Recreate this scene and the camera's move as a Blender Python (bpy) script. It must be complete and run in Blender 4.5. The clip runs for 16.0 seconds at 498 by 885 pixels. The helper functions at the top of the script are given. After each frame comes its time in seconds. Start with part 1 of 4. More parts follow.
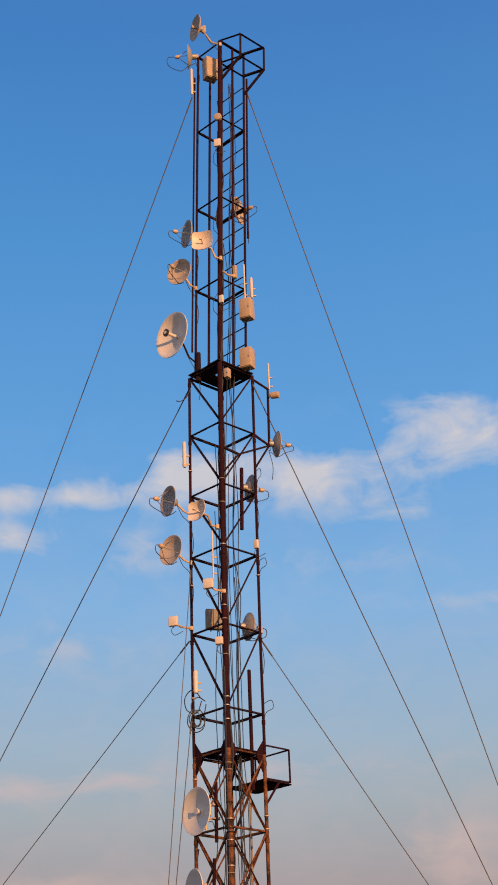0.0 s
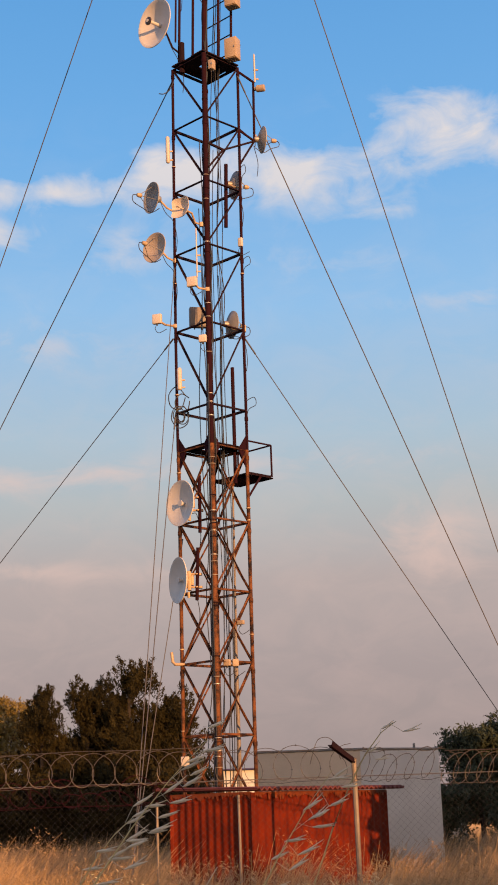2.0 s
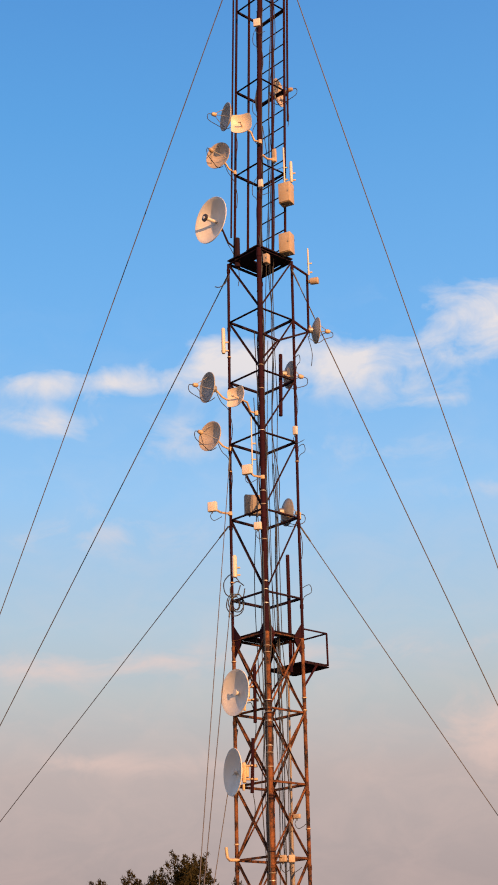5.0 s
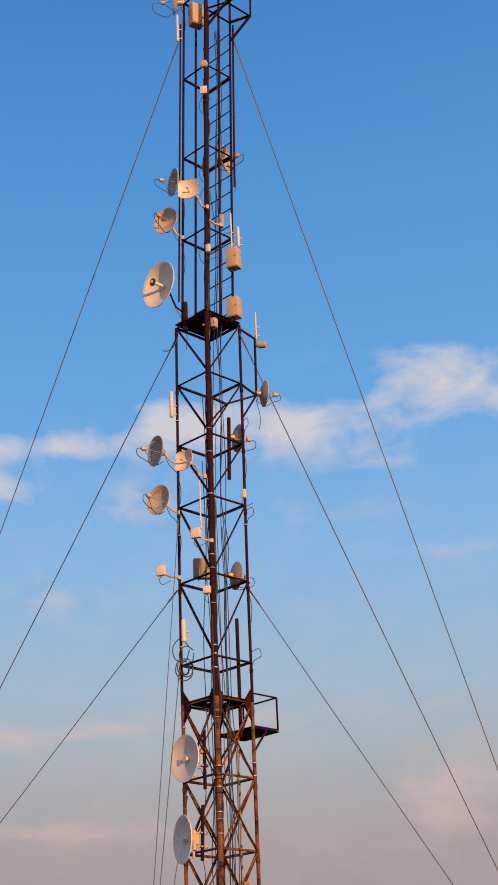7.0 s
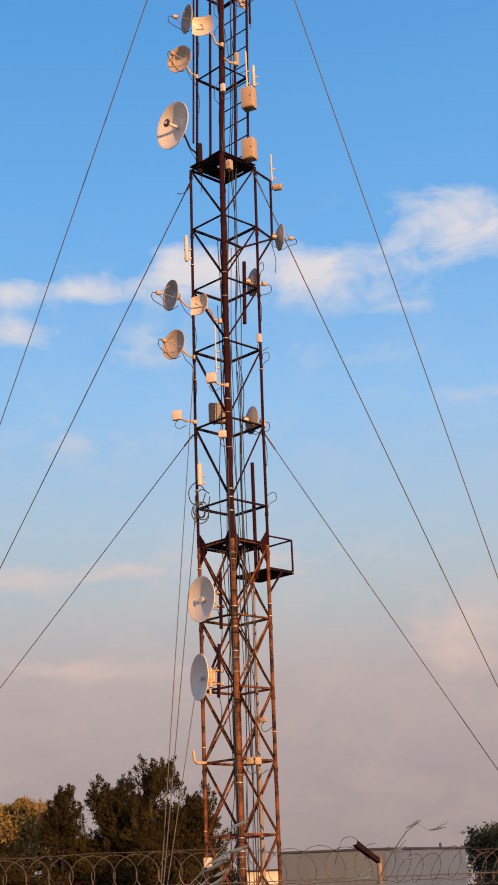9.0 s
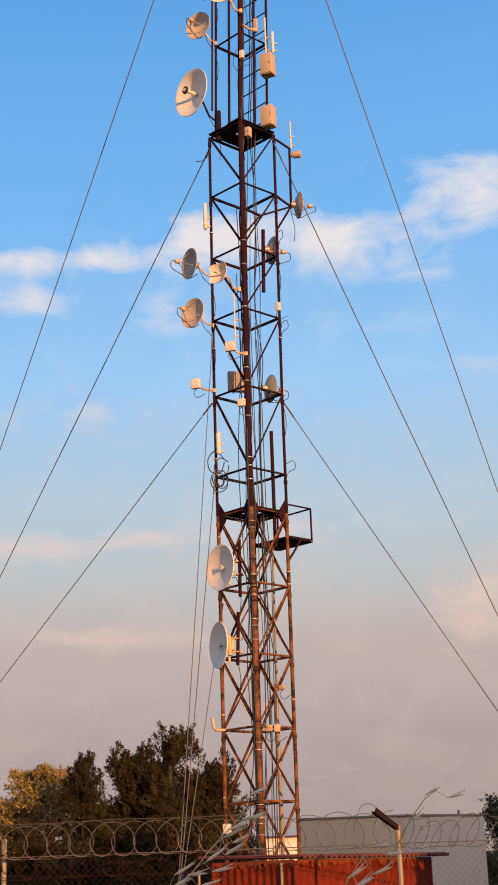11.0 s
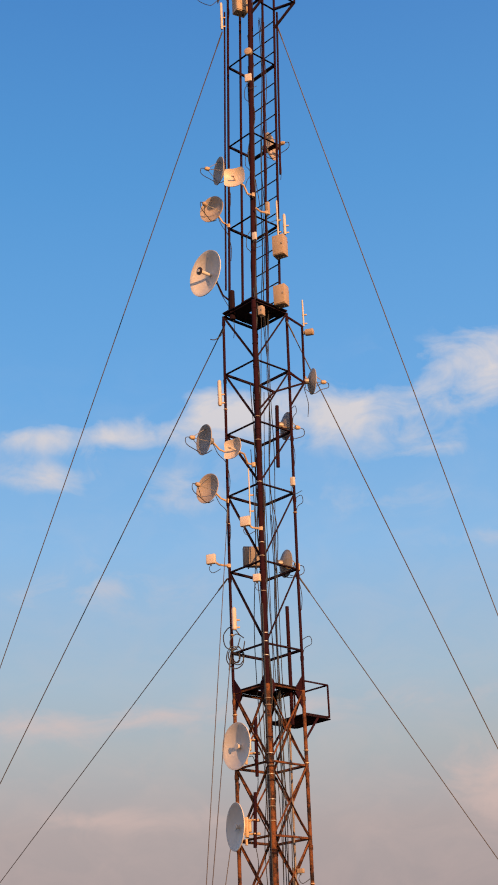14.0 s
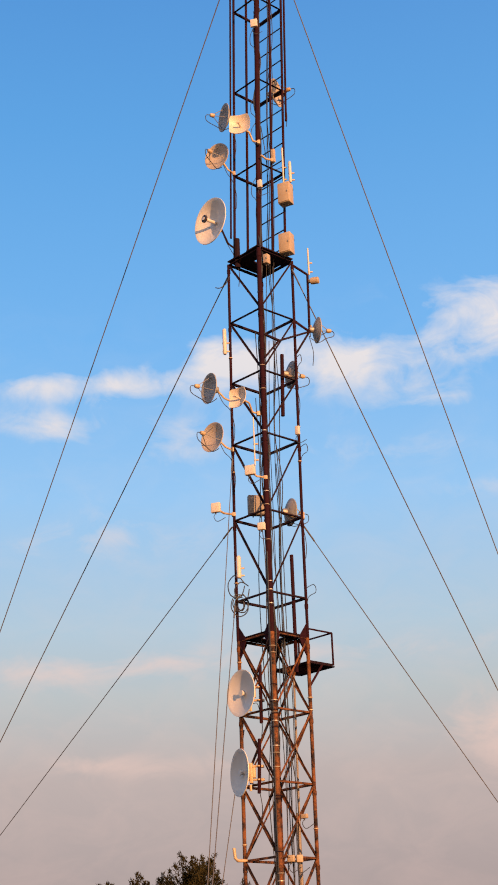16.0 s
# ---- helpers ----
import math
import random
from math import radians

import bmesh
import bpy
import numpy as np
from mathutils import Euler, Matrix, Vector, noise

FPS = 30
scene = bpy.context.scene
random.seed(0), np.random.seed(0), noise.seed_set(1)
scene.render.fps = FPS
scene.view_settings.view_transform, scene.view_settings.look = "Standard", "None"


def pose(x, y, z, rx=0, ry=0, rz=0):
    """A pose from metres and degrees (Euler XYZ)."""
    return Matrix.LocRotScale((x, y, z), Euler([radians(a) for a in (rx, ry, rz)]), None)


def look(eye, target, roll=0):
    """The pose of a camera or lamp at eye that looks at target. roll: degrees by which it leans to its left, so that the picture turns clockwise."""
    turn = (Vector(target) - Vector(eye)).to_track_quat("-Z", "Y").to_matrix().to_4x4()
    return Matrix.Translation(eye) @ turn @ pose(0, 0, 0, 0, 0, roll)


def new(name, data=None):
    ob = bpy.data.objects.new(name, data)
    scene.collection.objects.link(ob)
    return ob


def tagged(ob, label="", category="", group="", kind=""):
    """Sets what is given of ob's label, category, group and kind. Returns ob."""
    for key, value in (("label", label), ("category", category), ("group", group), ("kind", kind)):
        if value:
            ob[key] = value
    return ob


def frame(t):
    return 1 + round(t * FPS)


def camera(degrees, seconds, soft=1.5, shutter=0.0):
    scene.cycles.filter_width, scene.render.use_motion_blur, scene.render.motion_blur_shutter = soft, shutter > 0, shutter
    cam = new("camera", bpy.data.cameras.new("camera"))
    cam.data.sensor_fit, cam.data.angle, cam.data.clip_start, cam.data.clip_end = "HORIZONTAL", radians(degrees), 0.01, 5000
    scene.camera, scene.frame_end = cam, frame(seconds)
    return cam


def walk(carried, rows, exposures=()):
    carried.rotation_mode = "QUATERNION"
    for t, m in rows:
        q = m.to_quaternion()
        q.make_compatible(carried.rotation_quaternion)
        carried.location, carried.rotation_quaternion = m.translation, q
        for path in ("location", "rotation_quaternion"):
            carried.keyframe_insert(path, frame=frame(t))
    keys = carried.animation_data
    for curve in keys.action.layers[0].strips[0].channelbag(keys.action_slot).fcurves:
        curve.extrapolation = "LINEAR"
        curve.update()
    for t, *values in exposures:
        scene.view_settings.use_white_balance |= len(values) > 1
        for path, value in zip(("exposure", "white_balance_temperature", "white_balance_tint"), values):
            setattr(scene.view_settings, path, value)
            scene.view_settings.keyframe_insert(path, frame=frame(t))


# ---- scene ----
# camera: it stands in one place and tilts up and down the mast
EYE = (0.0, 0.0, 1.6)
ROWS = [  # seconds, yaw, pitch, roll
    (0.0, 0.328, 25.338, 2.297),
    (0.5, 0.205, 25.589, 2.351),
    (1.0, 0.140, 24.132, 2.247),
    (1.5, 0.083, 21.052, 2.171),
    (2.0, 0.124, 13.813, 1.960),
    (2.5, 0.174, 8.387, 1.728),
    (3.0, 0.112, 7.063, 1.545),
    (3.5, 0.000, 7.651, 1.600),
    (4.0, 0.998, 11.693, 1.476),
    (4.5, 2.441, 17.788, 1.220),
    (4.7, 2.369, 19.329, 1.299),
    (6.8, -0.010, 24.155, 2.576),
    (7.0, -0.118, 23.393, 2.613),
    (7.5, -0.370, 22.037, 2.695),
    (8.0, -0.451, 20.761, 2.731),
    (8.5, -0.100, 19.919, 2.687),
    (8.7, 0.323, 18.599, 2.507),
    (10.8, 1.573, 15.573, 2.005),
    (11.0, 1.590, 16.304, 2.078),
    (11.5, 2.028, 17.521, 2.021),
    (12.0, 2.126, 18.730, 2.160),
    (12.5, 2.068, 20.927, 2.442),
    (13.0, 2.043, 24.702, 2.559),
    (13.5, 2.009, 25.102, 2.493),
    (14.0, 1.922, 23.015, 2.411),
    (14.5, 1.911, 20.159, 2.272),
    (15.0, 2.101, 18.483, 2.118),
    (15.5, 2.431, 19.433, 2.064),
    (16.0, 2.208, 21.063, 2.202),
]
cam = camera(18.9, 16.0, soft=1.8)
walk(cam, [(t, pose(*EYE, 90 + pitch, 0, yaw) @ pose(0, 0, 0, 0, 0, -roll)) for t, yaw, pitch, roll in ROWS],
     exposures=[(0.0, 0.04, 6500, 10), (1.0, 0.12, 6550, 10), (2.0, 0.30, 6950, 10), (2.5, 0.37, 6950, 10), (3.5, 0.51, 6950, 10), (4.5, 0.49, 6950, 10), (4.7, 0.47, 6950, 10), (6.8, 0.06, 6550, 10), (7.0, 0.11, 6550, 10), (7.5, 0.27, 6680, 10), (8.5, 0.26, 6720, 10), (8.7, 0.28, 6750, 10), (11.0, 0.45, 6950, 10), (12.0, 0.4, 6950, 10), (12.5, 0.38, 6950, 10), (13.0, 0.38, 6880, 10), (13.5, 0.12, 6600, 10), (14.0, 0.18, 6750, 10), (15.0, 0.47, 6950, 10), (15.5, 0.52, 6950, 10), (16.0, 0.43, 6950, 10)])

# ---- light ----
SUN_EL, SUN_AZ = 7.0, 150.0   # azimuth clockwise from +y


def sun_way():
    e, a = radians(SUN_EL), radians(SUN_AZ)
    return Vector((math.sin(a) * math.cos(e), math.cos(a) * math.cos(e), math.sin(e)))


sun = new("sun", bpy.data.lights.new("sun", "SUN"))
sun.data.energy, sun.data.angle, sun.data.color = 5.0, radians(0.6), (1.0, 0.50, 0.20)
sun.matrix_world = look(sun_way() * 200, (0, 0, 0))


def srgb(r, g, b):
    f = lambda c: c / 12.92 if c <= 0.04045 else ((c + 0.055) / 1.055) ** 2.4
    return (f(r / 255), f(g / 255), f(b / 255), 1)


def link(nt, a, b):
    nt.links.new(a, b)


def maths(nt, op, a, b=None, c=None, clamp=False):
    n = nt.nodes.new("ShaderNodeMath")
    n.operation, n.use_clamp = op, clamp
    for k, v in enumerate((a, b, c)):
        if v is None:
            continue
        if isinstance(v, (int, float)):
            n.inputs[k].default_value = v
        else:
            link(nt, v, n.inputs[k])
    return n.outputs[0]


def mixed(nt, fac, a, b, mode="MIX"):
    n = nt.nodes.new("ShaderNodeMix")
    n.data_type, n.blend_type = "RGBA", mode
    for k, v in ((0, fac), (6, a), (7, b)):
        if isinstance(v, (int, float, tuple)):
            n.inputs[k].default_value = v
        else:
            link(nt, v, n.inputs[k])
    return n.outputs[2]


def ramp(nt, fac, stops):
    n = nt.nodes.new("ShaderNodeValToRGB")
    while len(n.color_ramp.elements) < len(stops):
        n.color_ramp.elements.new(0.5)
    for e, (p, c) in zip(n.color_ramp.elements, stops):
        e.position, e.color = p, c
    link(nt, fac, n.inputs[0])
    return n.outputs[0]


def noise_node(nt, vec, scale, detail=5, rough=0.55, distortion=0.0):
    n = nt.nodes.new("ShaderNodeTexNoise")
    n.inputs["Scale"].default_value, n.inputs["Detail"].default_value = scale, detail
    n.inputs["Roughness"].default_value, n.inputs["Distortion"].default_value = rough, distortion
    if vec is not None:
        link(nt, vec, n.inputs["Vector"])
    return n.outputs[0]


def make_world():
    w = bpy.data.worlds.new("evening_sky")
    scene.world = w
    w.use_nodes = True
    nt = w.node_tree
    bg = nt.nodes["Background"]
    co = nt.nodes.new("ShaderNodeTexCoord").outputs["Generated"]
    nrm = nt.nodes.new("ShaderNodeVectorMath")
    nrm.operation = "NORMALIZE"
    link(nt, co, nrm.inputs[0])
    sep = nt.nodes.new("ShaderNodeSeparateXYZ")
    link(nt, nrm.outputs[0], sep.inputs[0])
    el = maths(nt, "MULTIPLY", maths(nt, "ARCSINE", sep.outputs[2]), 180 / math.pi)
    az = maths(nt, "MULTIPLY", maths(nt, "ARCTAN2", sep.outputs[0], sep.outputs[1]), 180 / math.pi)
    sky = nt.nodes.new("ShaderNodeTexSky")
    sky.sky_type, sky.sun_disc = "NISHITA", False
    sky.sun_elevation, sky.sun_rotation = radians(SUN_EL), radians(SUN_AZ)
    clear = ramp(nt, maths(nt, "DIVIDE", el, 90.0, clamp=True), [
        (0.0, srgb(138, 126, 130)), (5 / 90, srgb(152, 140, 144)), (8.6 / 90, srgb(165, 154, 156)), (11.5 / 90, srgb(163, 171, 178)),
        (14 / 90, srgb(155, 178, 198)), (19 / 90, srgb(130, 176, 220)), (25 / 90, srgb(98, 160, 218)),
        (33 / 90, srgb(77, 144, 207)), (41 / 90, srgb(62, 125, 193)), (60 / 90, srgb(84, 122, 166)), (1.0, srgb(104, 126, 152))])
    base = mixed(nt, 0.04, clear, mixed(nt, 1.0, sky.outputs[0], (0.12, 0.12, 0.12, 1), "MULTIPLY"))
    # evening glow round the low sun
    dot = nt.nodes.new("ShaderNodeVectorMath")
    dot.operation = "DOT_PRODUCT"
    link(nt, nrm.outputs[0], dot.inputs[0])
    dot.inputs[1].default_value = sun_way()
    glow = maths(nt, "POWER", maths(nt, "MULTIPLY_ADD", dot.outputs["Value"], 0.5, 0.5, clamp=True), 3.0)
    glow = maths(nt, "MULTIPLY", glow, maths(nt, "SUBTRACT", 1.0, maths(nt, "DIVIDE", el, 75.0), clamp=True))
    base = mixed(nt, 1.0, base, mixed(nt, glow, (0, 0, 0, 1), (1.35, 0.80, 0.38, 1)), "ADD")
    # stretched coordinates: banks of cloud lie flat
    cmb = nt.nodes.new("ShaderNodeCombineXYZ")
    link(nt, maths(nt, "MULTIPLY", az, 0.17), cmb.inputs[0])
    link(nt, maths(nt, "MULTIPLY", el, 0.30), cmb.inputs[1])
    big = noise_node(nt, cmb.outputs[0], 1.0, 7, 0.52, 0.25)
    wisp = noise_node(nt, cmb.outputs[0], 2.3, 8, 0.6, 0.6)
    # cloud banks: centre azimuth, elevation, half sizes, weight
    total = None
    for a, e, sa, se, k in ((8.4, 25.7, 3.2, 1.15, 1.15), (10.0, 24.3, 3.4, 0.9, 0.9), (2.0, 23.9, 3.4, 1.0, 1.1), (-3.0, 24.3, 2.2, 1.0, 0.9), (-7.7, 23.4, 3.6, 0.70, 0.98),
                            (-10.6, 21.8, 2.4, 0.65, 0.75), (-10.2, 23.2, 2.4, 0.5, 0.5), (-4.8, 21.2, 3.2, 1.0, 0.6), (5.0, 22.4, 3.5, 0.7, 0.5), (6.5, 9.6, 2.6, 1.5, 0.8), (-9.0, 17.6, 4.5, 1.0, 0.55), (3.0, 20.6, 4.5, 0.7, 0.4), (-9.0, 12.6, 6.0, 0.7, 0.6), (8.5, 18.9, 3.0, 0.6, 0.5), (2.0, 13.0, 7.0, 0.8, 0.5), (-7.0, 9.0, 6.0, 0.5, 0.5)):
        da = maths(nt, "DIVIDE", maths(nt, "SUBTRACT", az, a), sa)
        de = maths(nt, "DIVIDE", maths(nt, "SUBTRACT", el, e), se)
        q = maths(nt, "ADD", maths(nt, "MULTIPLY", da, da), maths(nt, "MULTIPLY", de, de))
        g = maths(nt, "MULTIPLY", maths(nt, "EXPONENT", maths(nt, "MULTIPLY", q, -1.0)), k)
        total = g if total is None else maths(nt, "ADD", total, g)
    fluff = maths(nt, "ADD", maths(nt, "MULTIPLY", maths(nt, "SUBTRACT", big, 0.5), 2.1), maths(nt, "MULTIPLY", maths(nt, "SUBTRACT", wisp, 0.5), 1.6))
    dens = maths(nt, "MULTIPLY", maths(nt, "SUBTRACT", maths(nt, "ADD", total, fluff), 0.30), 1.25, clamp=True)
    dens = maths(nt, "MULTIPLY", dens, maths(nt, "MULTIPLY", total, 1.9, clamp=True))
    haze = maths(nt, "MULTIPLY", maths(nt, "MULTIPLY", maths(nt, "SUBTRACT", wisp, 0.40, clamp=True), 1.6), maths(nt, "SUBTRACT", 1.25, maths(nt, "DIVIDE", el, 22.0), clamp=True))
    tint = ramp(nt, maths(nt, "DIVIDE", el, 45.0, clamp=True), [(0.0, srgb(172, 150, 150)), (0.22, srgb(200, 177, 172)), (0.45, srgb(196, 194, 202)), (0.55, srgb(220, 209, 203)), (1.0, srgb(224, 214, 208))])
    col = mixed(nt, maths(nt, "MULTIPLY", haze, 0.5), base, tint)
    col = mixed(nt, maths(nt, "MULTIPLY", dens, 0.78), col, tint)
    link(nt, col, bg.inputs[0])
    bg.inputs[1].default_value = 1.0


make_world()

# ---- materials ----


def material(name, colour, second=None, rough=0.6, metal=0.0, scale=8.0, fine=60.0, bump=0.15, spread=0.5, island=0.0, spec=0.4):
    """Two tones mixed by a coarse and a fine grain, with relief from the fine one."""
    m = bpy.data.materials.new(name)
    m.use_nodes = True
    nt = m.node_tree
    b = nt.nodes["Principled BSDF"]
    co = nt.nodes.new("ShaderNodeTexCoord").outputs["Object"]
    second = second or tuple(c * 0.6 for c in colour)
    n1 = noise_node(nt, co, scale, 6, 0.6, 0.3)
    n2 = noise_node(nt, co, fine, 4, 0.6)
    f = maths(nt, "ADD", maths(nt, "MULTIPLY", n1, 0.7), maths(nt, "MULTIPLY", n2, 0.3))
    f = maths(nt, "ADD", maths(nt, "MULTIPLY", maths(nt, "SUBTRACT", f, 0.5), 2.2 * spread * 2), 0.5, clamp=True)
    col = mixed(nt, f, (*colour, 1), (*second, 1))
    if island:
        geo = nt.nodes.new("ShaderNodeNewGeometry").outputs["Random Per Island"]
        hsv = nt.nodes.new("ShaderNodeHueSaturation")
        link(nt, maths(nt, "ADD", maths(nt, "MULTIPLY", geo, island), 1.0 - island / 2), hsv.inputs["Value"])
        link(nt, col, hsv.inputs["Color"])
        col = hsv.outputs[0]
    link(nt, col, b.inputs["Base Color"])
    b.inputs["Metallic"].default_value = metal
    b.inputs["Specular IOR Level"].default_value = spec
    link(nt, maths(nt, "ADD", maths(nt, "MULTIPLY", n1, 0.25), rough - 0.12, clamp=True), b.inputs["Roughness"])
    if bump:
        bp = nt.nodes.new("ShaderNodeBump")
        bp.inputs["Strength"].default_value, bp.inputs["Distance"].default_value = bump, 0.01
        link(nt, n2, bp.inputs["Height"])
        link(nt, bp.outputs[0], b.inputs["Normal"])
    return m


steel = material("rusty_red_steel", (0.036, 0.008, 0.011), (0.013, 0.005, 0.009), 0.8, 0.0, 5, 70, 0.3, spec=0.07)
steel_low = material("orange_rusted_steel", (0.19, 0.068, 0.025), (0.018, 0.010, 0.009), 0.75, 0.0, 7, 45, 0.35, 1.3, spec=0.18)
steel_dark = material("dark_rusted_steel", (0.026, 0.011, 0.015), (0.012, 0.007, 0.011), 0.8, 0.0, 6, 60, 0.3, spec=0.08)
post_steel = material("rust_stained_post", (0.30, 0.25, 0.20), (0.17, 0.12, 0.085), 0.6, 0.2, 7, 60, 0.2)
zinc = material("dull_zinc_steel", (0.42, 0.40, 0.38), (0.26, 0.22, 0.19), 0.5, 0.5, 7, 90, 0.15)
coil_steel = material("weathered_razor_wire", (0.13, 0.11, 0.095), (0.07, 0.055, 0.045), 0.5, 0.5, 9, 80, 0.0)
wire = material("weathered_wire", (0.13, 0.12, 0.12), (0.075, 0.068, 0.068), 0.65, 0.1, 10, 90, 0.0)
cable_black = material("black_cable", (0.022, 0.022, 0.026), (0.04, 0.04, 0.045), 0.5, 0.0, 10, 80, 0.0)
dish_grey = material("weathered_grey_dish", (0.36, 0.34, 0.33), (0.22, 0.20, 0.19), 0.55, 0.0, 7, 70, 0.08)
dish_tan = material("dusty_pale_dish", (0.48, 0.39, 0.31), (0.33, 0.26, 0.21), 0.55, 0.0, 6, 60, 0.08)
dish_cream = material("white_dish_paint", (0.68, 0.62, 0.56), (0.56, 0.50, 0.44), 0.45, 0.0, 4, 50, 0.05)
box_tan = material("dusty_box_paint", (0.46, 0.34, 0.23), (0.33, 0.24, 0.16), 0.55, 0.0, 6, 60, 0.08)
box_grey = material("grey_box_paint", (0.26, 0.21, 0.18), (0.17, 0.14, 0.12), 0.55, 0.0, 6, 60, 0.08)
box_white = material("pale_plastic", (0.66, 0.56, 0.47), (0.52, 0.43, 0.35), 0.45, 0.0, 5, 60, 0.04)
bracket = material("cream_bracket", (0.58, 0.42, 0.27), (0.38, 0.26, 0.16), 0.5, 0.1, 9, 70, 0.1)
copper = material("dark_feed", (0.05, 0.035, 0.03), (0.03, 0.02, 0.02), 0.5)
red_paint = material("red_shed_paint", (0.20, 0.021, 0.004), (0.080, 0.009, 0.003), 0.75, 0.0, 4, 40, 0.15, 0.7, spec=0.12)
red_peel = material("peeling_orange_paint", (0.46, 0.12, 0.035), (0.22, 0.04, 0.02), 0.6, 0.0, 9, 50, 0.2)
roof_red = material("faded_red_roofing", (0.19, 0.045, 0.035), (0.10, 0.026, 0.022), 0.75, 0.0, 5, 50, 0.15)
plaster = material("tan_plaster", (0.60, 0.465, 0.325), (0.47, 0.36, 0.25), 0.85, 0.0, 2.0, 30, 0.2)
cement = material("grey_cement", (0.56, 0.53, 0.475), (0.45, 0.425, 0.38), 0.85, 0.0, 2.0, 30, 0.2)
concrete_cap = material("dark_roof_edge", (0.26, 0.23, 0.20), (0.18, 0.16, 0.14), 0.85, 0.0, 3.0, 30, 0.2)
soil = material("dry_soil", (0.24, 0.18, 0.10), (0.14, 0.105, 0.06), 0.9, 0.0, 0.8, 14, 0.4)
grass_dry = material("dry_grass", (0.72, 0.49, 0.165), (0.33, 0.22, 0.072), 0.7, 0.0, 0.5, 6, 0.0, 0.7, 0.7)
grass_grey = material("bleached_oat_grass", (0.53, 0.435, 0.205), (0.30, 0.245, 0.115), 0.7, 0.0, 0.6, 8, 0.0, 0.6, 0.6)
grass_green = material("green_weed", (0.13, 0.14, 0.04), (0.08, 0.09, 0.03), 0.7, 0.0, 2, 8, 0.0, 0.6, 0.5)
grass_gold = material("golden_grass", (0.52, 0.33, 0.165), (0.26, 0.165, 0.08), 0.7, 0.0, 0.5, 6, 0.0, 0.7, 0.7)
oat_near = material("pale_dry_husk", (0.60, 0.52, 0.39), (0.44, 0.37, 0.26), 0.6, 0.0, 30, 200, 0.0, 0.5, 0.2)
petal = material("yellow_petals", (0.62, 0.48, 0.04), (0.45, 0.33, 0.03), 0.6, 0.0, 40, 200, 0.0)
# brown of the seed stems; also paints shade into the low grass
grass_brown = material("brown_stems_gap_shade", (0.15, 0.100, 0.052), (0.075, 0.052, 0.028), 0.7, 0.0, 0.6, 8, 0.0, 0.6, 0.5)
grass_straw = material("olive_straw", (0.70, 0.50, 0.205), (0.35, 0.245, 0.09), 0.7, 0.0, 0.7, 8, 0.0, 0.7, 0.9)
oat = material("pale_oat_husk", (0.70, 0.61, 0.40), (0.48, 0.41, 0.26), 0.6, 0.0, 30, 200, 0.0, 0.5, 0.4)
pine = material("dark_pine_needles", (0.046, 0.036, 0.012), (0.014, 0.013, 0.006), 0.85, 0.0, 1.2, 12, 0.0, 0.6, 0.4, spec=0.1)
olive = material("yellow_green_leaves", (0.24, 0.16, 0.034), (0.11, 0.082, 0.022), 0.7, 0.0, 1.0, 12, 0.0, 0.6, 0.7)
leafy = material("grey_green_leaves", (0.066, 0.080, 0.048), (0.026, 0.033, 0.021), 0.8, 0.0, 1.0, 12, 0.0, 0.6, 0.7, spec=0.15)
bark = material("brown_bark", (0.055, 0.040, 0.030), (0.028, 0.022, 0.017), 0.9, 0.0, 6, 40, 0.4)

# ---- building helpers ----


def root(name, at, label, category, group="", kind=""):
    ob = new(name)
    ob.location = at
    ob.empty_display_size = 0.2
    return tagged(ob, label, category, group, kind)


def base_of(ob):
    p = Vector(ob.location)
    while ob.parent:
        ob = ob.parent
        p += Vector(ob.location)
    return p


def part(name, bm, mat, parent=None, label="", smooth=True):
    """Links a bmesh, given in world metres, as one mesh object under its thing."""
    if parent is not None:
        bmesh.ops.translate(bm, verts=bm.verts, vec=-base_of(parent))
    me = bpy.data.meshes.new(name)
    bmesh.ops.recalc_face_normals(bm, faces=bm.faces)
    bm.to_mesh(me)
    bm.free()
    me.materials.append(mat)
    if smooth:
        me.polygons.foreach_set("use_smooth", [True] * len(me.polygons))
        me.set_sharp_from_angle(angle=radians(38))
    ob = new(name, me)
    if parent is not None:
        ob.parent = parent
    if label:
        tagged(ob, label)
    return ob


def sweep(bm, pts, r, seg=8, close=True):
    """A round bar along points; r is one radius or one for each point."""
    pts = [Vector(p) for p in pts]
    rings = []
    for i, p in enumerate(pts):
        a = pts[max(i - 1, 0)]
        b = pts[min(i + 1, len(pts) - 1)]
        d = (b - a).normalized()
        u = d.cross(Vector((0, 0, 1)) if abs(d.z) < 0.9 else Vector((1, 0, 0))).normalized()
        v = d.cross(u)
        rad = r[i] if isinstance(r, (list, tuple)) else r
        rings.append([bm.verts.new(p + (u * math.cos(k * math.tau / seg) + v * math.sin(k * math.tau / seg)) * rad) for k in range(seg)])
    for a, b in zip(rings, rings[1:]):
        for k in range(seg):
            bm.faces.new((a[k], a[(k + 1) % seg], b[(k + 1) % seg], b[k]))
    if close:
        bm.faces.new(rings[0])
        bm.faces.new(rings[-1])
    return bm


def bar(name, p, q, r, mat, parent, label="", seg=8):
    return part(name, sweep(bmesh.new(), [p, q], r, seg), mat, parent, label)


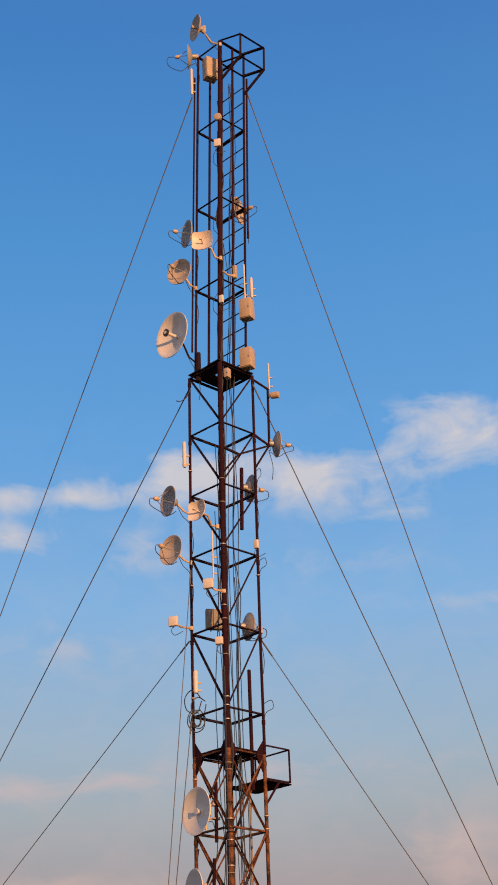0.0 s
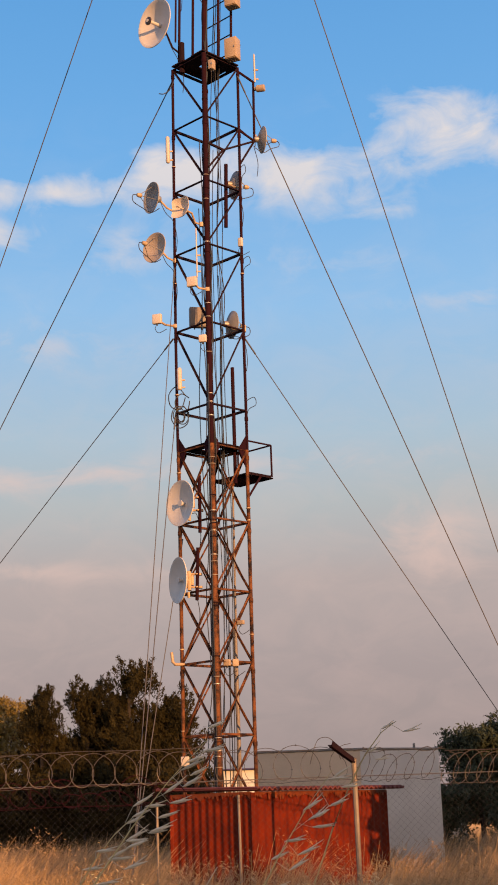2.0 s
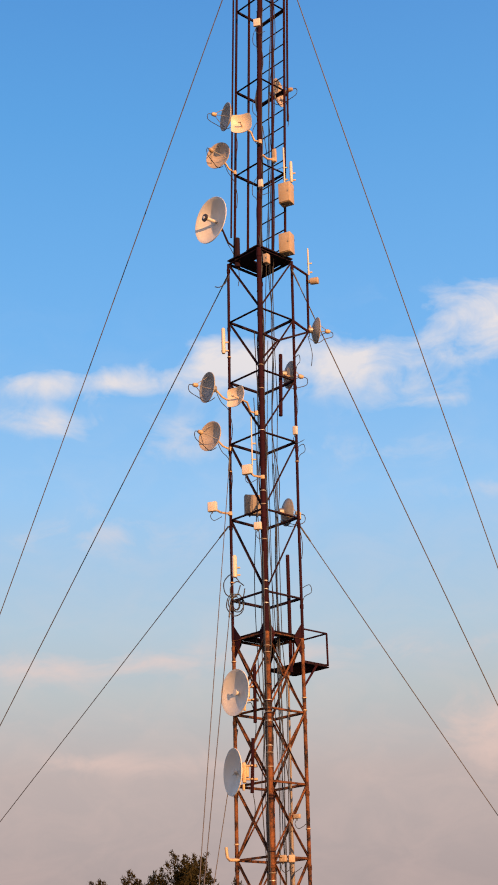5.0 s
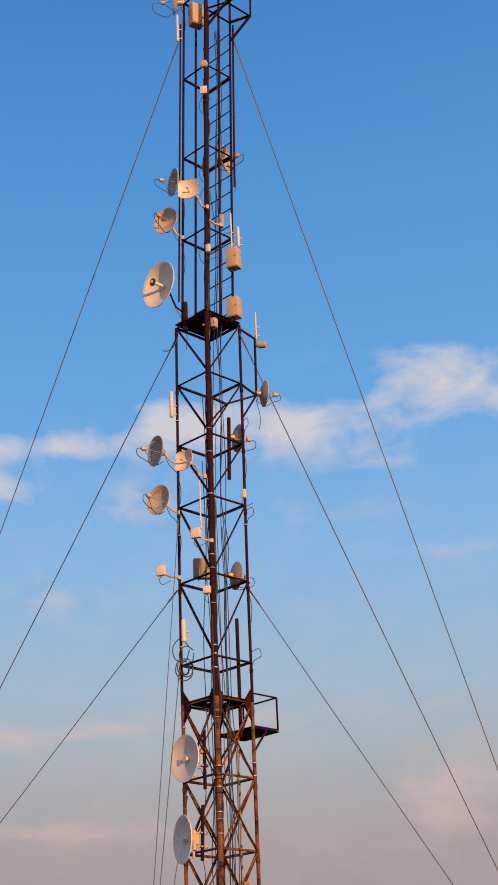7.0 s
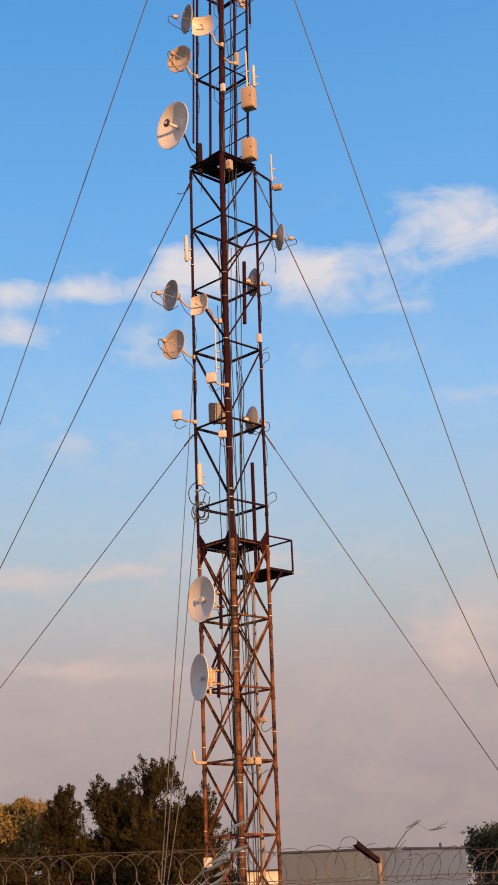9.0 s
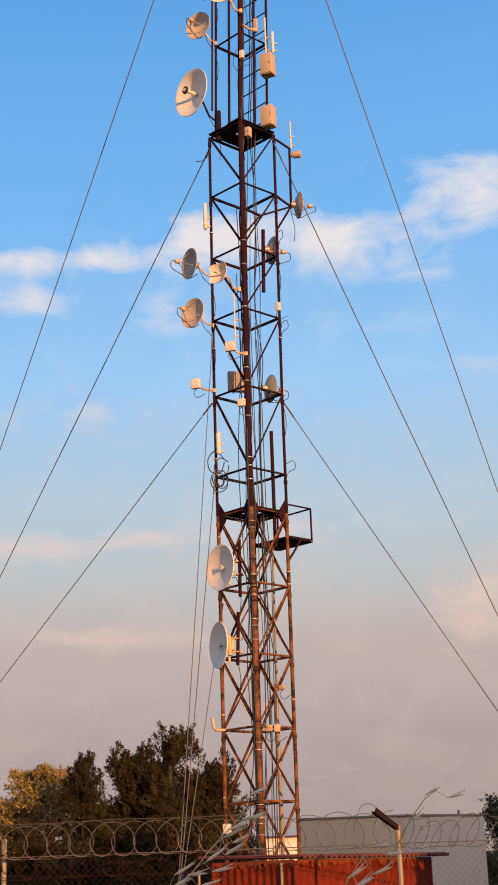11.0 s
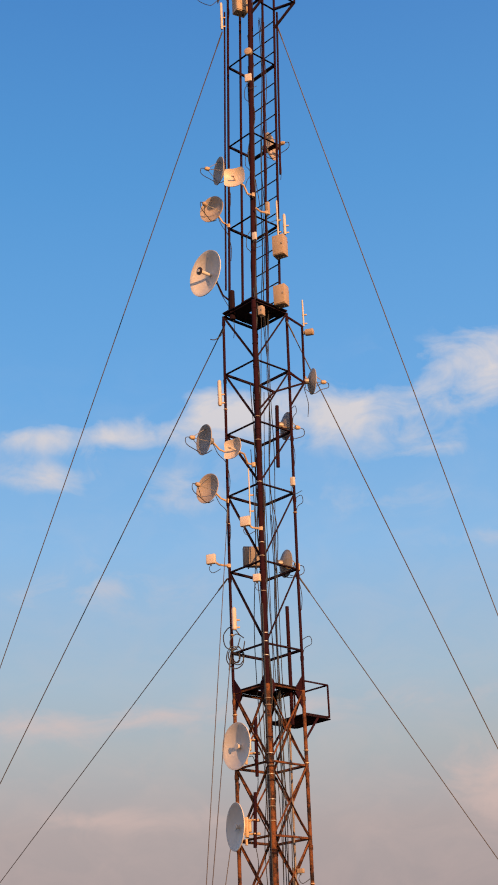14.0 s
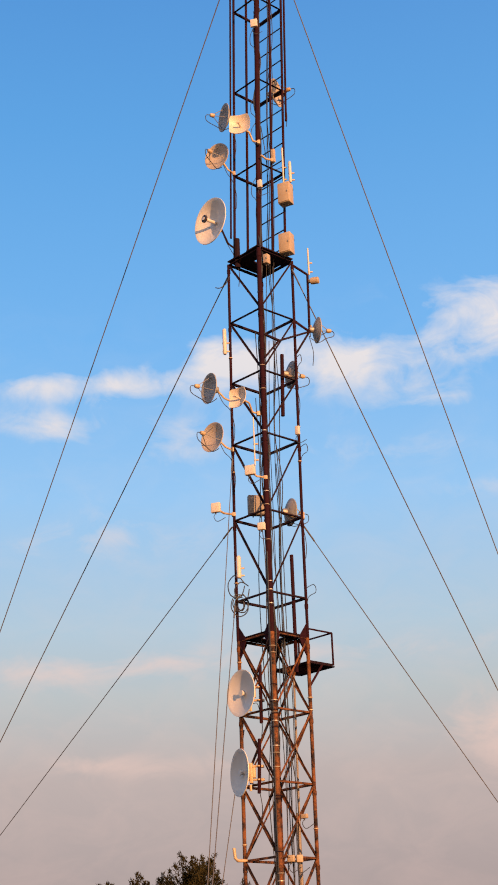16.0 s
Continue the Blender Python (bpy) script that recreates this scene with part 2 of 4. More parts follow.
def angle_bar(name, p, q, w, mat, parent):
    """An L-section steel bar from p to q."""
    p, q = Vector(p), Vector(q)
    d = (q - p).normalized()
    u = d.cross(Vector((0, 0, 1)) if abs(d.z) < 0.95 else Vector((1, 0, 0))).normalized()
    v = u.cross(d)
    t = w * 0.16
    prof = ((0, 0), (w, 0), (w, t), (t, t), (t, w), (0, w))
    bm = bmesh.new()
    ends = [[bm.verts.new(e + u * (a - w / 2) + v * (b - w / 2)) for a, b in prof] for e in (p, q)]
    for k in range(6):
        bm.faces.new((ends[0][k], ends[0][(k + 1) % 6], ends[1][(k + 1) % 6], ends[1][k]))
    bm.faces.new(ends[0])
    bm.faces.new(ends[1])
    return part(name, bm, mat, parent, smooth=False)


def frame_of(at, aim):
    """A matrix whose z axis points along aim."""
    return Matrix.Translation(at) @ Vector(aim).to_track_quat("Z", "Y").to_matrix().to_4x4()


def lathe(bm, prof, m, seg=28):
    rings = []
    for r, z in prof:
        if r < 1e-5:
            rings.append([bm.verts.new(m @ Vector((0, 0, z)))])
        else:
            rings.append([bm.verts.new(m @ Vector((r * math.cos(k * math.tau / seg), r * math.sin(k * math.tau / seg), z))) for k in range(seg)])
    for a, b in zip(rings, rings[1:]):
        for k in range(seg):
            j = (k + 1) % seg
            if len(a) == 1 and len(b) == 1:
                continue
            if len(a) == 1:
                bm.faces.new((a[0], b[j], b[k]))
            elif len(b) == 1:
                bm.faces.new((a[k], a[j], b[0]))
            else:
                bm.faces.new((a[k], a[j], b[j], b[k]))
    return bm


def brick(bm, size, m, bevel=0.0, seg=2):
    g = bmesh.ops.create_cube(bm, size=1.0)
    vs = g["verts"]
    bmesh.ops.scale(bm, verts=vs, vec=size)
    if bevel:
        es = list({e for v in vs for e in v.link_edges})
        out = bmesh.ops.bevel(bm, geom=es, offset=bevel, segments=seg, profile=0.5, affect="EDGES")
        vs = list({v for v in out["verts"]} | {v for f in out["faces"] for v in f.verts} | {v for v in vs if v.is_valid})
    bmesh.ops.transform(bm, matrix=m, verts=vs)
    return bm


def loop_cable(name, pts, r, parent, mat=None):
    """A smooth cable through points."""
    pts = [Vector(p) for p in pts]
    out = []
    for i in range(len(pts) - 1):
        p0, p1, p2, p3 = pts[max(i - 1, 0)], pts[i], pts[i + 1], pts[min(i + 2, len(pts) - 1)]
        for k in range(6):
            t = k / 6
            out.append(0.5 * ((2 * p1) + (p2 - p0) * t + (2 * p0 - 5 * p1 + 4 * p2 - p3) * t * t + (3 * p1 - p0 - 3 * p2 + p3) * t ** 3))
    out.append(pts[-1])
    return part(name, sweep(bmesh.new(), out, r, 5), mat or cable_black, parent)


# ---- ground ----
def ground():
    bm = bmesh.new()
    n, size = 90, 1800.0
    grid = {}
    for i in range(n + 1):
        for j in range(n + 1):
            u, v = (i / n) * 2 - 1, (j / n) * 2 - 1
            x, y = size * u * abs(u) ** 1.8, size * v * abs(v) ** 1.8
            grid[i, j] = bm.verts.new((x, y, 0.05 * noise.noise((x * 0.3, y * 0.3, 0))))
    for i in range(n):
        for j in range(n):
            bm.faces.new((grid[i, j], grid[i + 1, j], grid[i + 1, j + 1], grid[i, j + 1]))
    return tagged(part("ground", bm, soil), "dry bare soil under tall dry grass", "ground", kind="structure")


ground()

# ---- mast ----
DEPTH = 20.7
AXIS = ((0.0, -0.59), (3.5, -0.583), (6.0, -0.568), (8.4, -0.562), (12.55, -0.519), (14.1, -0.474), (15.7, -0.431), (17.3, -0.386), (19.5, -0.32))


def axis(z):
    for (z0, x0), (z1, x1) in zip(AXIS, AXIS[1:]):
        if z <= z1:
            return x0 + (x1 - x0) * (z - z0) / (z1 - z0)
    return AXIS[-1][1]


CORNER = {"near": (0, -1), "right": (1, 0), "far": (0, 1), "left": (-1, 0)}
FACES = (("left", "near"), ("near", "right"), ("right", "far"), ("far", "left"))


def corner(which, z, h):
    a, b = CORNER[which]
    return Vector((axis(z) + a * h, DEPTH + b * h, z))


LOW = (0.0, 0.65, 1.62, 2.60, 3.575, 4.55, 5.53, 6.58)
MID = (6.58, 7.16, 8.37, 9.55, 10.54, 11.55, 12.55)
TOP = (12.55, 14.13, 15.69, 17.27, 18.87)
H_LOW, H_MID, H_TOP = 0.485, 0.493, 0.395


def build_mast():
    mast = root("lattice_mast", (axis(0), DEPTH, 0), "tall square guyed lattice mast of rusty red-brown steel", "radio mast")
    for sect, h, r, rn in ((LOW, H_LOW, 0.026, 0.036), (MID, H_MID, 0.021, 0.036), (TOP, H_TOP, 0.020, 0.036)):
        for c in CORNER:
            pts = [corner(c, z, h) for z in sect]
            rr = rn if c == "near" else r
            leg = part("leg", sweep(bmesh.new(), pts, rr, 12), steel_low if sect is LOW else steel, mast)
            for z in sect[1:]:
                p = corner(c, z, h)
                if sect is not TOP:
                    part("leg_collar", lathe(bmesh.new(), ((rr + .001, -.03), (rr + .006, -.03), (rr + .006, .03), (rr + .001, .03)), Matrix.Translation(p - Vector((0, 0, .12))), 12), steel_low if sect is LOW else steel, leg)
        for i, z in enumerate(sect):
            if i == 0:
                continue
            for a, b in FACES:
                angle_bar("ring_bar", corner(a, z, h), corner(b, z, h), 0.032, steel_low if sect is LOW else steel_dark, mast)
        for z0, z1 in zip(sect, sect[1:]):
            if sect is TOP or z1 - z0 < 0.6:
                continue
            for a, b in FACES:
                if sect is MID and "far" in (a, b):
                    continue
                side, mid = (a, b) if b in ("near", "far") else (b, a)
                angle_bar("diagonal", corner(side, z1, h), corner(mid, z0, h), 0.027, steel_low if sect is LOW else steel_dark, mast)
                if sect is LOW:
                    angle_bar("diagonal", corner(mid, z1, h), corner(side, z0, h), 0.025, steel_low, mast)
    # ladder rungs between the far and the right leg of the top section
    z = 12.805
    while z < 18.3:
        bar("rung", corner("far", z, H_TOP), corner("right", z, H_TOP), 0.010, steel_dark, mast, seg=6)
        z += 0.316
    for a, b, f in (("far", "left", 0.5), ("near", "right", 0.52)):
        pts = [corner(a, z, H_TOP).lerp(corner(b, z, H_TOP), f) for z in (12.55, 15.7, 18.85)]
        part("side_pipe", sweep(bmesh.new(), pts, 0.021, 10), steel, mast)
    out = Vector((-0.055, -0.03, 0))
    part("side_pipe", sweep(bmesh.new(), [corner("left", z, H_TOP) + out for z in (13.0, 15.7, 18.4)], 0.015, 10), steel, mast)
    part("side_pipe", sweep(bmesh.new(), [corner("right", z, H_TOP) + Vector((0.05, 0, 0)) for z in (15.1, 16.7, 18.35)], 0.018, 10), steel, mast)
    # platform plate under the top section
    bm = bmesh.new()
    m = Matrix.Translation((axis(12.6), DEPTH, 12.60)) @ Matrix.Rotation(radians(45), 4, "Z")
    s = H_MID * math.sqrt(2)
    brick(bm, (s + .04, s * 0.38, 0.02), m @ Matrix.Translation((0, s * .31, 0)))
    brick(bm, (s + .04, s * 0.38, 0.02), m @ Matrix.Translation((0, -s * .31, 0)))
    brick(bm, (s * 0.40, s * 0.24, 0.02), m @ Matrix.Translation((-s * .30, 0, 0)))
    brick(bm, (s * 0.40, s * 0.24, 0.02), m @ Matrix.Translation((s * .30, 0, 0)))
    part("platform_plate", bm, steel_dark, mast, smooth=False)
    # gusset plates and ring plate where the lower section ends
    zc = 6.58
    for c in CORNER:
        p = corner(c, zc, H_LOW)
        for a, b in FACES:
            if c not in (a, b):
                continue
            other = b if c == a else a
            d = (corner(other, zc, H_LOW) - p).normalized()
            nrm = d.cross(Vector((0, 0, 1))) * 0.005
            bm = bmesh.new()
            tri = [p + Vector((0, 0, .22)), p + d * .15 + Vector((0, 0, .02)), p + d * .15 - Vector((0, 0, .04)), p - Vector((0, 0, .30))]
            f = [bm.verts.new(q + nrm) for q in tri], [bm.verts.new(q - nrm) for q in tri]
            bm.faces.new(f[0]); bm.faces.new(f[1])
            for k in range(4):
                bm.faces.new((f[0][k], f[0][(k + 1) % 4], f[1][(k + 1) % 4], f[1][k]))
            part("gusset", bm, steel, mast, smooth=False)
    m = Matrix.Translation((axis(zc), DEPTH, zc)) @ Matrix.Rotation(radians(45), 4, "Z")
    s = H_LOW * math.sqrt(2)
    for k in range(4):
        bm = bmesh.new()
        brick(bm, (s, 0.22, 0.014), m @ Matrix.Rotation(k * math.pi / 2, 4, "Z") @ Matrix.Translation((0, s / 2 - 0.11, 0.03)))
        part("ring_plate", bm, steel_dark, mast, smooth=False)
    # top cage beyond the near-right face
    o = Vector((0.355, -0.15, 0))
    for zt in (18.90, 18.42):
        n, rgt = corner("near", zt, H_TOP), corner("right", zt, H_TOP)
        for p, q in ((n, n + o), (n + o, rgt + o), (rgt + o, rgt), (n, rgt)):
            angle_bar("cage_bar", p, q, 0.036, steel_dark, mast)
    for c in ("near", "right"):
        angle_bar("cage_bar", corner(c, 18.90, H_TOP) + o, corner(c, 18.42, H_TOP) + o, 0.036, steel_dark, mast)
    angle_bar("cage_strut", corner("right", 18.42, H_TOP) + o, corner("right", 18.02, H_TOP), 0.034, steel_dark, mast)
    angle_bar("cage_strut", corner("near", 18.42, H_TOP) + o, corner("near", 18.02, H_TOP), 0.034, steel_dark, mast)
    # small balcony on the far-right face
    o = Vector((0.5, 0.5, 0)) * 0.70
    zb, zr = 6.25, 6.72
    rgt, far = corner("right", zb, H_LOW), corner("far", zb, H_LOW)
    bm = bmesh.new()
    for k in range(7):
        f = (k + 0.5) / 7
        p = rgt.lerp(rgt + o, f)
        q = far.lerp(far + o, f)
        sweep(bm, [p, q], 0.018, 4)
    part("balcony_grating", bm, steel_dark, mast, smooth=False)
    for p, q in ((rgt, rgt + o), (rgt + o, far + o), (far + o, far)):
        angle_bar("balcony_edge", p, q, 0.05, steel_dark, mast)
        up = Vector((0, 0, zr - zb))
        bar("balcony_rail", p + up, q + up, 0.013, steel, mast)
    for p in (rgt + o, far + o):
        bar("balcony_post", p, p + Vector((0, 0, zr - zb)), 0.014, steel, mast)
    angle_bar("balcony_strut", rgt + o * 0.55, corner("right", 5.9, H_LOW), 0.034, steel, mast)
    angle_bar("balcony_strut", far + o * 0.55, corner("far", 5.9, H_LOW), 0.034, steel, mast)
    # outrigger frame on the right leg
    a, b, c, d = Vector((-0.026, 20.7, 12.49)), Vector((0.205, 20.75, 12.33)), Vector((0.19, 20.75, 11.36)), Vector((-0.045, 20.7, 11.53))
    for p, q in ((a, b), (b, c), (c, d)):
        bar("outrigger_pipe", p, q, 0.019, steel, mast)
    angle_bar("outrigger_strut", c, Vector((-0.05, 20.7, 10.95)), 0.03, steel_dark, mast)
    angle_bar("outrigger_strut", corner("right", 11.55, H_MID), c, 0.032, steel_dark, mast)
    knee = Vector((-0.281, 20.400, 11.074))
    for e in (c, Vector((-0.490, 20.250, 11.122)), Vector((-0.501, 20.250, 10.743))):
        angle_bar("outrigger_strut", knee, e, 0.030, steel_dark, mast)
    bar("antenna_pipe", (-0.247, 20.62, 10.94), (-0.275, 20.62, 9.94), 0.028, steel, mast)
    bar("antenna_pipe", (-0.249, 20.70, 7.81), (-0.253, 20.70, 6.1), 0.026, steel, mast)
    bar("antenna_pipe", (-0.755, 20.42, 6.17), (-0.765, 20.42, 5.36), 0.024, steel, mast)
    bar("antenna_pipe", (-0.80, 20.42, 5.15), (-0.83, 20.42, 4.42), 0.024, steel, mast)
    bar("antenna_pipe", (-0.865, 20.62, 12.45), (-0.865, 20.62, 12.95), 0.045, steel_dark, mast)
    part("bracket_pipe", sweep(bmesh.new(), [(-1.04, 20.70, 3.58), (-1.16, 20.6, 3.575), (-1.19, 20.6, 3.61), (-1.205, 20.6, 3.74)], 0.022, 10), bracket, mast, "bent pale pipe bracket")
    bar("conduit", (-0.33, 20.9, 4.2), (-0.315, 20.9, 0.0), 0.028, box_grey, mast, "grey conduit pipe")
    bar("conduit", (-0.30, 20.92, 6.2), (-0.315, 20.9, 4.2), 0.016, box_grey, mast, "grey conduit pipe")
    # clamps and straps on the near leg
    rng = random.Random(4)
    for k in range(58):
        zz = rng.uniform(0.9, 6.6) if k < 40 else rng.uniform(6.6, 12.3)
        hh, rr = (H_LOW, 0.044) if zz < 6.58 else (H_MID, 0.036)
        c = "near" if k % 4 else rng.choice(("left", "right"))
        rr = rr if c == "near" else rr * 0.66
        part("strap", lathe(bmesh.new(), ((rr, -.006), (rr + .006, -.006), (rr + .006, .006), (rr, .006)), Matrix.Translation(corner(c, zz, hh)), 12), (bracket, zinc, steel_dark, post_steel)[k % 4], mast, "worn clamp strap")
    # feeder cables down the inside
    for k in range(9):
        x0, y0 = rng.uniform(-0.16, 0.22), rng.uniform(-0.25, 0.25)
        ztop = rng.choice((18.2, 15.0, 13.9, 12.6, 11.3, 10.2, 9.2, 8.4, 8.0))
        pts, z = [], ztop
        while z > 0.4:
            j = 0.028 if k % 3 else 0.06
            pts.append((axis(z) + x0 + rng.uniform(-j, j), DEPTH + y0 + rng.uniform(-j, j), z))
            z -= rng.uniform(0.7, 1.5)
        loop_cable("feeder_cable", pts, rng.uniform(0.004, 0.007), mast)
    for ang in (150, 195, 232):
        off = Vector((math.cos(radians(ang)), math.sin(radians(ang)), 0)) * 0.040
        pts, z = [], rng.uniform(6.0, 11.5)
        while z > 0.4:
            pts.append(corner("near", z, H_MID if z > 6.58 else H_LOW) + off + Vector((rng.uniform(-.006, .006), 0, 0)))
            z -= 0.6
        loop_cable("strapped_cable", pts, 0.009, mast)
    for k in range(5):
        pts, z = [], rng.uniform(11, 18)
        while z > 1.0:
            hh = H_TOP if z > 12.55 else (H_MID if z > 6.58 else H_LOW)
            p = corner("near", z, hh)
            pts.append((p.x + rng.uniform(-.06, .06), p.y + rng.uniform(0.0, .07), z))
            z -= rng.uniform(0.4, 0.9)
        loop_cable("feeder_cable", pts, 0.009, mast)
    for k in range(6):
        c = Vector((-1.03 + rng.uniform(-.03, .06), 20.62, 7.14 + rng.uniform(-.12, .22)))
        r = rng.uniform(0.05, 0.13)
        ph = rng.uniform(0, 6)
        pts = [c + Vector((math.cos(ph + a) * r, rng.uniform(-.03, .03), math.sin(ph + a) * r * 1.4)) for a in (0, 1.2, 2.4, 3.6, 4.8, 6.0)]
        loop_cable("cable_coil", pts, 0.008, mast)
    loop_cable("wire_tail", [(-1.0, 20.68, 12.35), (-1.06, 20.65, 12.2), (-1.15, 20.6, 12.11), (-1.22, 20.6, 12.12)], 0.008, mast)
    for z, dx in ((9.45, 0.10), (10.9, 0.07), (7.3, 0.12)):
        c = corner("right", z, H_MID)
        loop_cable("cable_loop", [c, c + Vector((dx, -.02, .05)), c + Vector((dx * 1.2, -.02, -.06)), c + Vector((.03, 0, -.14)), c + Vector((0, 0.02, -.4))], 0.0055, mast)
    for z in (16.4, 15.1, 14.6, 13.6):
        c = corner("near", z, H_TOP)
        loop_cable("cable_loop", [c + Vector((-.02, 0, .25)), c + Vector((-.09, -.03, .1)), c + Vector((-.10, -.03, -.08)), c + Vector((-.03, -.02, -.2)), c + Vector((.02, .03, -.6))], 0.0055, mast)
    return mast


build_mast()


# ---- antennas ----
def dish_antenna(at, aim, dia, mount, feed="tripod", label="", shell=None, slack=1.0):
    at, mount, aim = Vector(at), Vector(mount), Vector(aim).normalized()
    thing = root("dish_antenna", at, label, "dish antenna", "antennas on the mast")
    r = dia / 2
    depth = r * (0.22 if feed == "radio" else 0.34)
    m = frame_of(at, aim) @ Matrix.Translation((0, 0, -depth * 0.6))
    prof = [(r * k / 9, depth * (k / 9) ** 2) for k in range(10)]
    rim = [(r * 1.02, depth), (r * 1.025, depth - 0.012), (r * 1.0, depth - 0.014)]
    back = [(r * k / 9, depth * (k / 9) ** 2 - 0.012) for k in range(9, -1, -1)]
    part("reflector", lathe(bmesh.new(), prof + rim + back[1:], m, 36), shell, thing)
    hub = part("hub", lathe(bmesh.new(), ((0, -.075), (r * .20, -.075), (r * .24, -.05), (r * .24, 0.0), (0, 0.0)), m, 16), bracket if feed == "radio" else zinc, thing)
    low = m @ Vector((0, 0, -0.06))
    bend = Vector(((low.x + mount.x) / 2, (low.y + mount.y) / 2, min(low.z, mount.z) + abs(low.z - mount.z) * 0.25))
    if feed == "radio":
        for s in (-0.09, 0.09):
            bm = bmesh.new()
            p, q = low + Vector((0, 0, s)), Vector((mount.x + .05, mount.y, low.z + s))
            sweep(bm, [p, q], 0.016, 8)
            brick(bm, (0.05, 0.06, 0.035), Matrix.Translation(q), 0.006)
            brick(bm, (0.03, 0.10, 0.02), Matrix.Translation(p.lerp(q, 0.75)), 0.004)
            part("clamp_arm", bm, bracket, thing, "cream clamp arm")
        bm = bmesh.new()
        brick(bm, (0.05, 0.09, 0.27), Matrix.Translation(low.lerp(mount, 0.28)), 0.01)
        part("back_plate", bm, bracket, thing, "cream back plate")
        bm = bmesh.new()
        brick(bm, (0.06, 0.07, 0.15), Matrix.Translation(low.lerp(mount, 0.5) + Vector((0.0, 0.03, 0.02))), 0.012)
        part("radio", bm, bracket, thing, "cream radio unit")
        bar("lower_stub", low + Vector((0.03, 0, -.16)), low + Vector((0.03, 0, -.24)), 0.018, bracket, thing)
        sub = part("feed", lathe(bmesh.new(), ((0.028, 0.0), (0.028, depth * .8), (0.045, depth * .82), (0.045, depth * .95), (0, depth * .95)), m, 14), dish_cream, thing)
    else:
        part("mount_arm", sweep(bmesh.new(), [low, bend, mount], 0.015, 8), bracket if feed != "horn" else steel_dark, thing)
        bm = bmesh.new()
        brick(bm, (0.05, 0.07, 0.07), Matrix.Translation(mount), 0.01)
        part("clamp", bm, bracket, thing)
    loop_cable("down_cable", [low, low.lerp(mount, .4) - Vector((0, 0, .13)), mount + Vector((-.02, -.02, -.16)), mount + Vector((.03, -.01, -.42)), mount + Vector((.012, .03, -.62))], 0.0055, thing)
    if feed == "tripod":
        tip = m @ Vector((0, 0, r * 1.22))
        for a in (90, 210, 330):
            e = m @ Vector((r * .78 * math.cos(radians(a)), r * .78 * math.sin(radians(a)), depth * .62))
            bar("feed_strut", e, tip, 0.0055, zinc, thing, seg=6)
        feed_m = frame_of(tip, aim)
        part("feed", lathe(bmesh.new(), ((0, -.045), (.030, -.045), (.036, -.01), (.026, .03), (.012, .035), (0, .035)), feed_m, 12), bracket, thing, "tan feed unit")
        w = Vector((aim.x, aim.y, 0)).normalized()
        up = Vector((0, 0, 1))
        loop_cable("feed_cable", [tip + w * .03, tip + w * .10 * slack - up * .02, tip + w * .09 * slack - up * .12 * slack, tip - w * .06 - up * .19 * slack, m @ Vector((0, 0, r * .35)) - up * r * 1.02, low - up * .14], 0.0062, thing)
    elif feed == "horn":
        part("feed_boom", lathe(bmesh.new(), ((.026, 0), (.026, r * .55), (.02, r * .6), (0, r * .6)), m, 14), dish_cream, thing)
        part("feed", lathe(bmesh.new(), ((0, r * .60), (.062, r * .60), (.062, r * .66), (.02, r * .68), (0, r * .68)), m, 18), copper, thing, "dark round feed plate")
        part("feed_cap", lathe(bmesh.new(), ((0, r * .70), (.026, r * .70), (.026, r * .675), (0, r * .675)), m, 14), dish_cream, thing)
        bm = bmesh.new()
        brick(bm, (0.05, 0.05, 0.12), Matrix.Translation(low + Vector((0.01, 0.02, -.06))), 0.01)
        part("back_bracket", bm, zinc, thing)
    elif feed == "back":
        bm = bmesh.new()
        brick(bm, (0.07, 0.06, 0.15), Matrix.Translation(low + Vector((0.03, 0, 0.0))), 0.015)
        part("radio", bm, box_tan, thing)
        part("feed", lathe(bmesh.new(), ((.02, 0), (.02, r * .5), (.035, r * .52), (.03, r * .62), (0, r * .64)), m, 12), dish_tan, thing)
    return thing


def enclosure(at, w, h, d, yaw, label, mat):
    thing = root("equipment_box", at, label, "equipment box", "equipment boxes on the mast")
    m = Matrix.Translation(at) @ Matrix.Rotation(radians(yaw), 4, "Z")
    bm = bmesh.new()
    brick(bm, (w, d, h), m, 0.008)
    part("body", bm, mat, thing)
    bm = bmesh.new()
    brick(bm, (w * .94, 0.014, h * .94), m @ Matrix.Translation((0, -d / 2 - 0.006, 0)), 0.004)
    door = part("door", bm, mat, thing)
    bm = bmesh.new()
    brick(bm, (0.012, 0.016, 0.03), m @ Matrix.Translation((w * .38, -d / 2 - 0.018, 0)), 0.003)
    part("latch", bm, zinc, door)
    bm = bmesh.new()
    brick(bm, (w * .9, 0.03, 0.03), m @ Matrix.Translation((0, d / 2 + 0.014, h * .3)), 0.004)
    part("mounting_rail", bm, steel_dark, thing)
    for s in (-1, 1):
        bar("cable_gland", m @ Vector((s * w * .22, 0, -h / 2 + .004)), m @ Vector((s * w * .22, 0, -h / 2 - .03)), 0.010, cable_black, thing)
    return thing


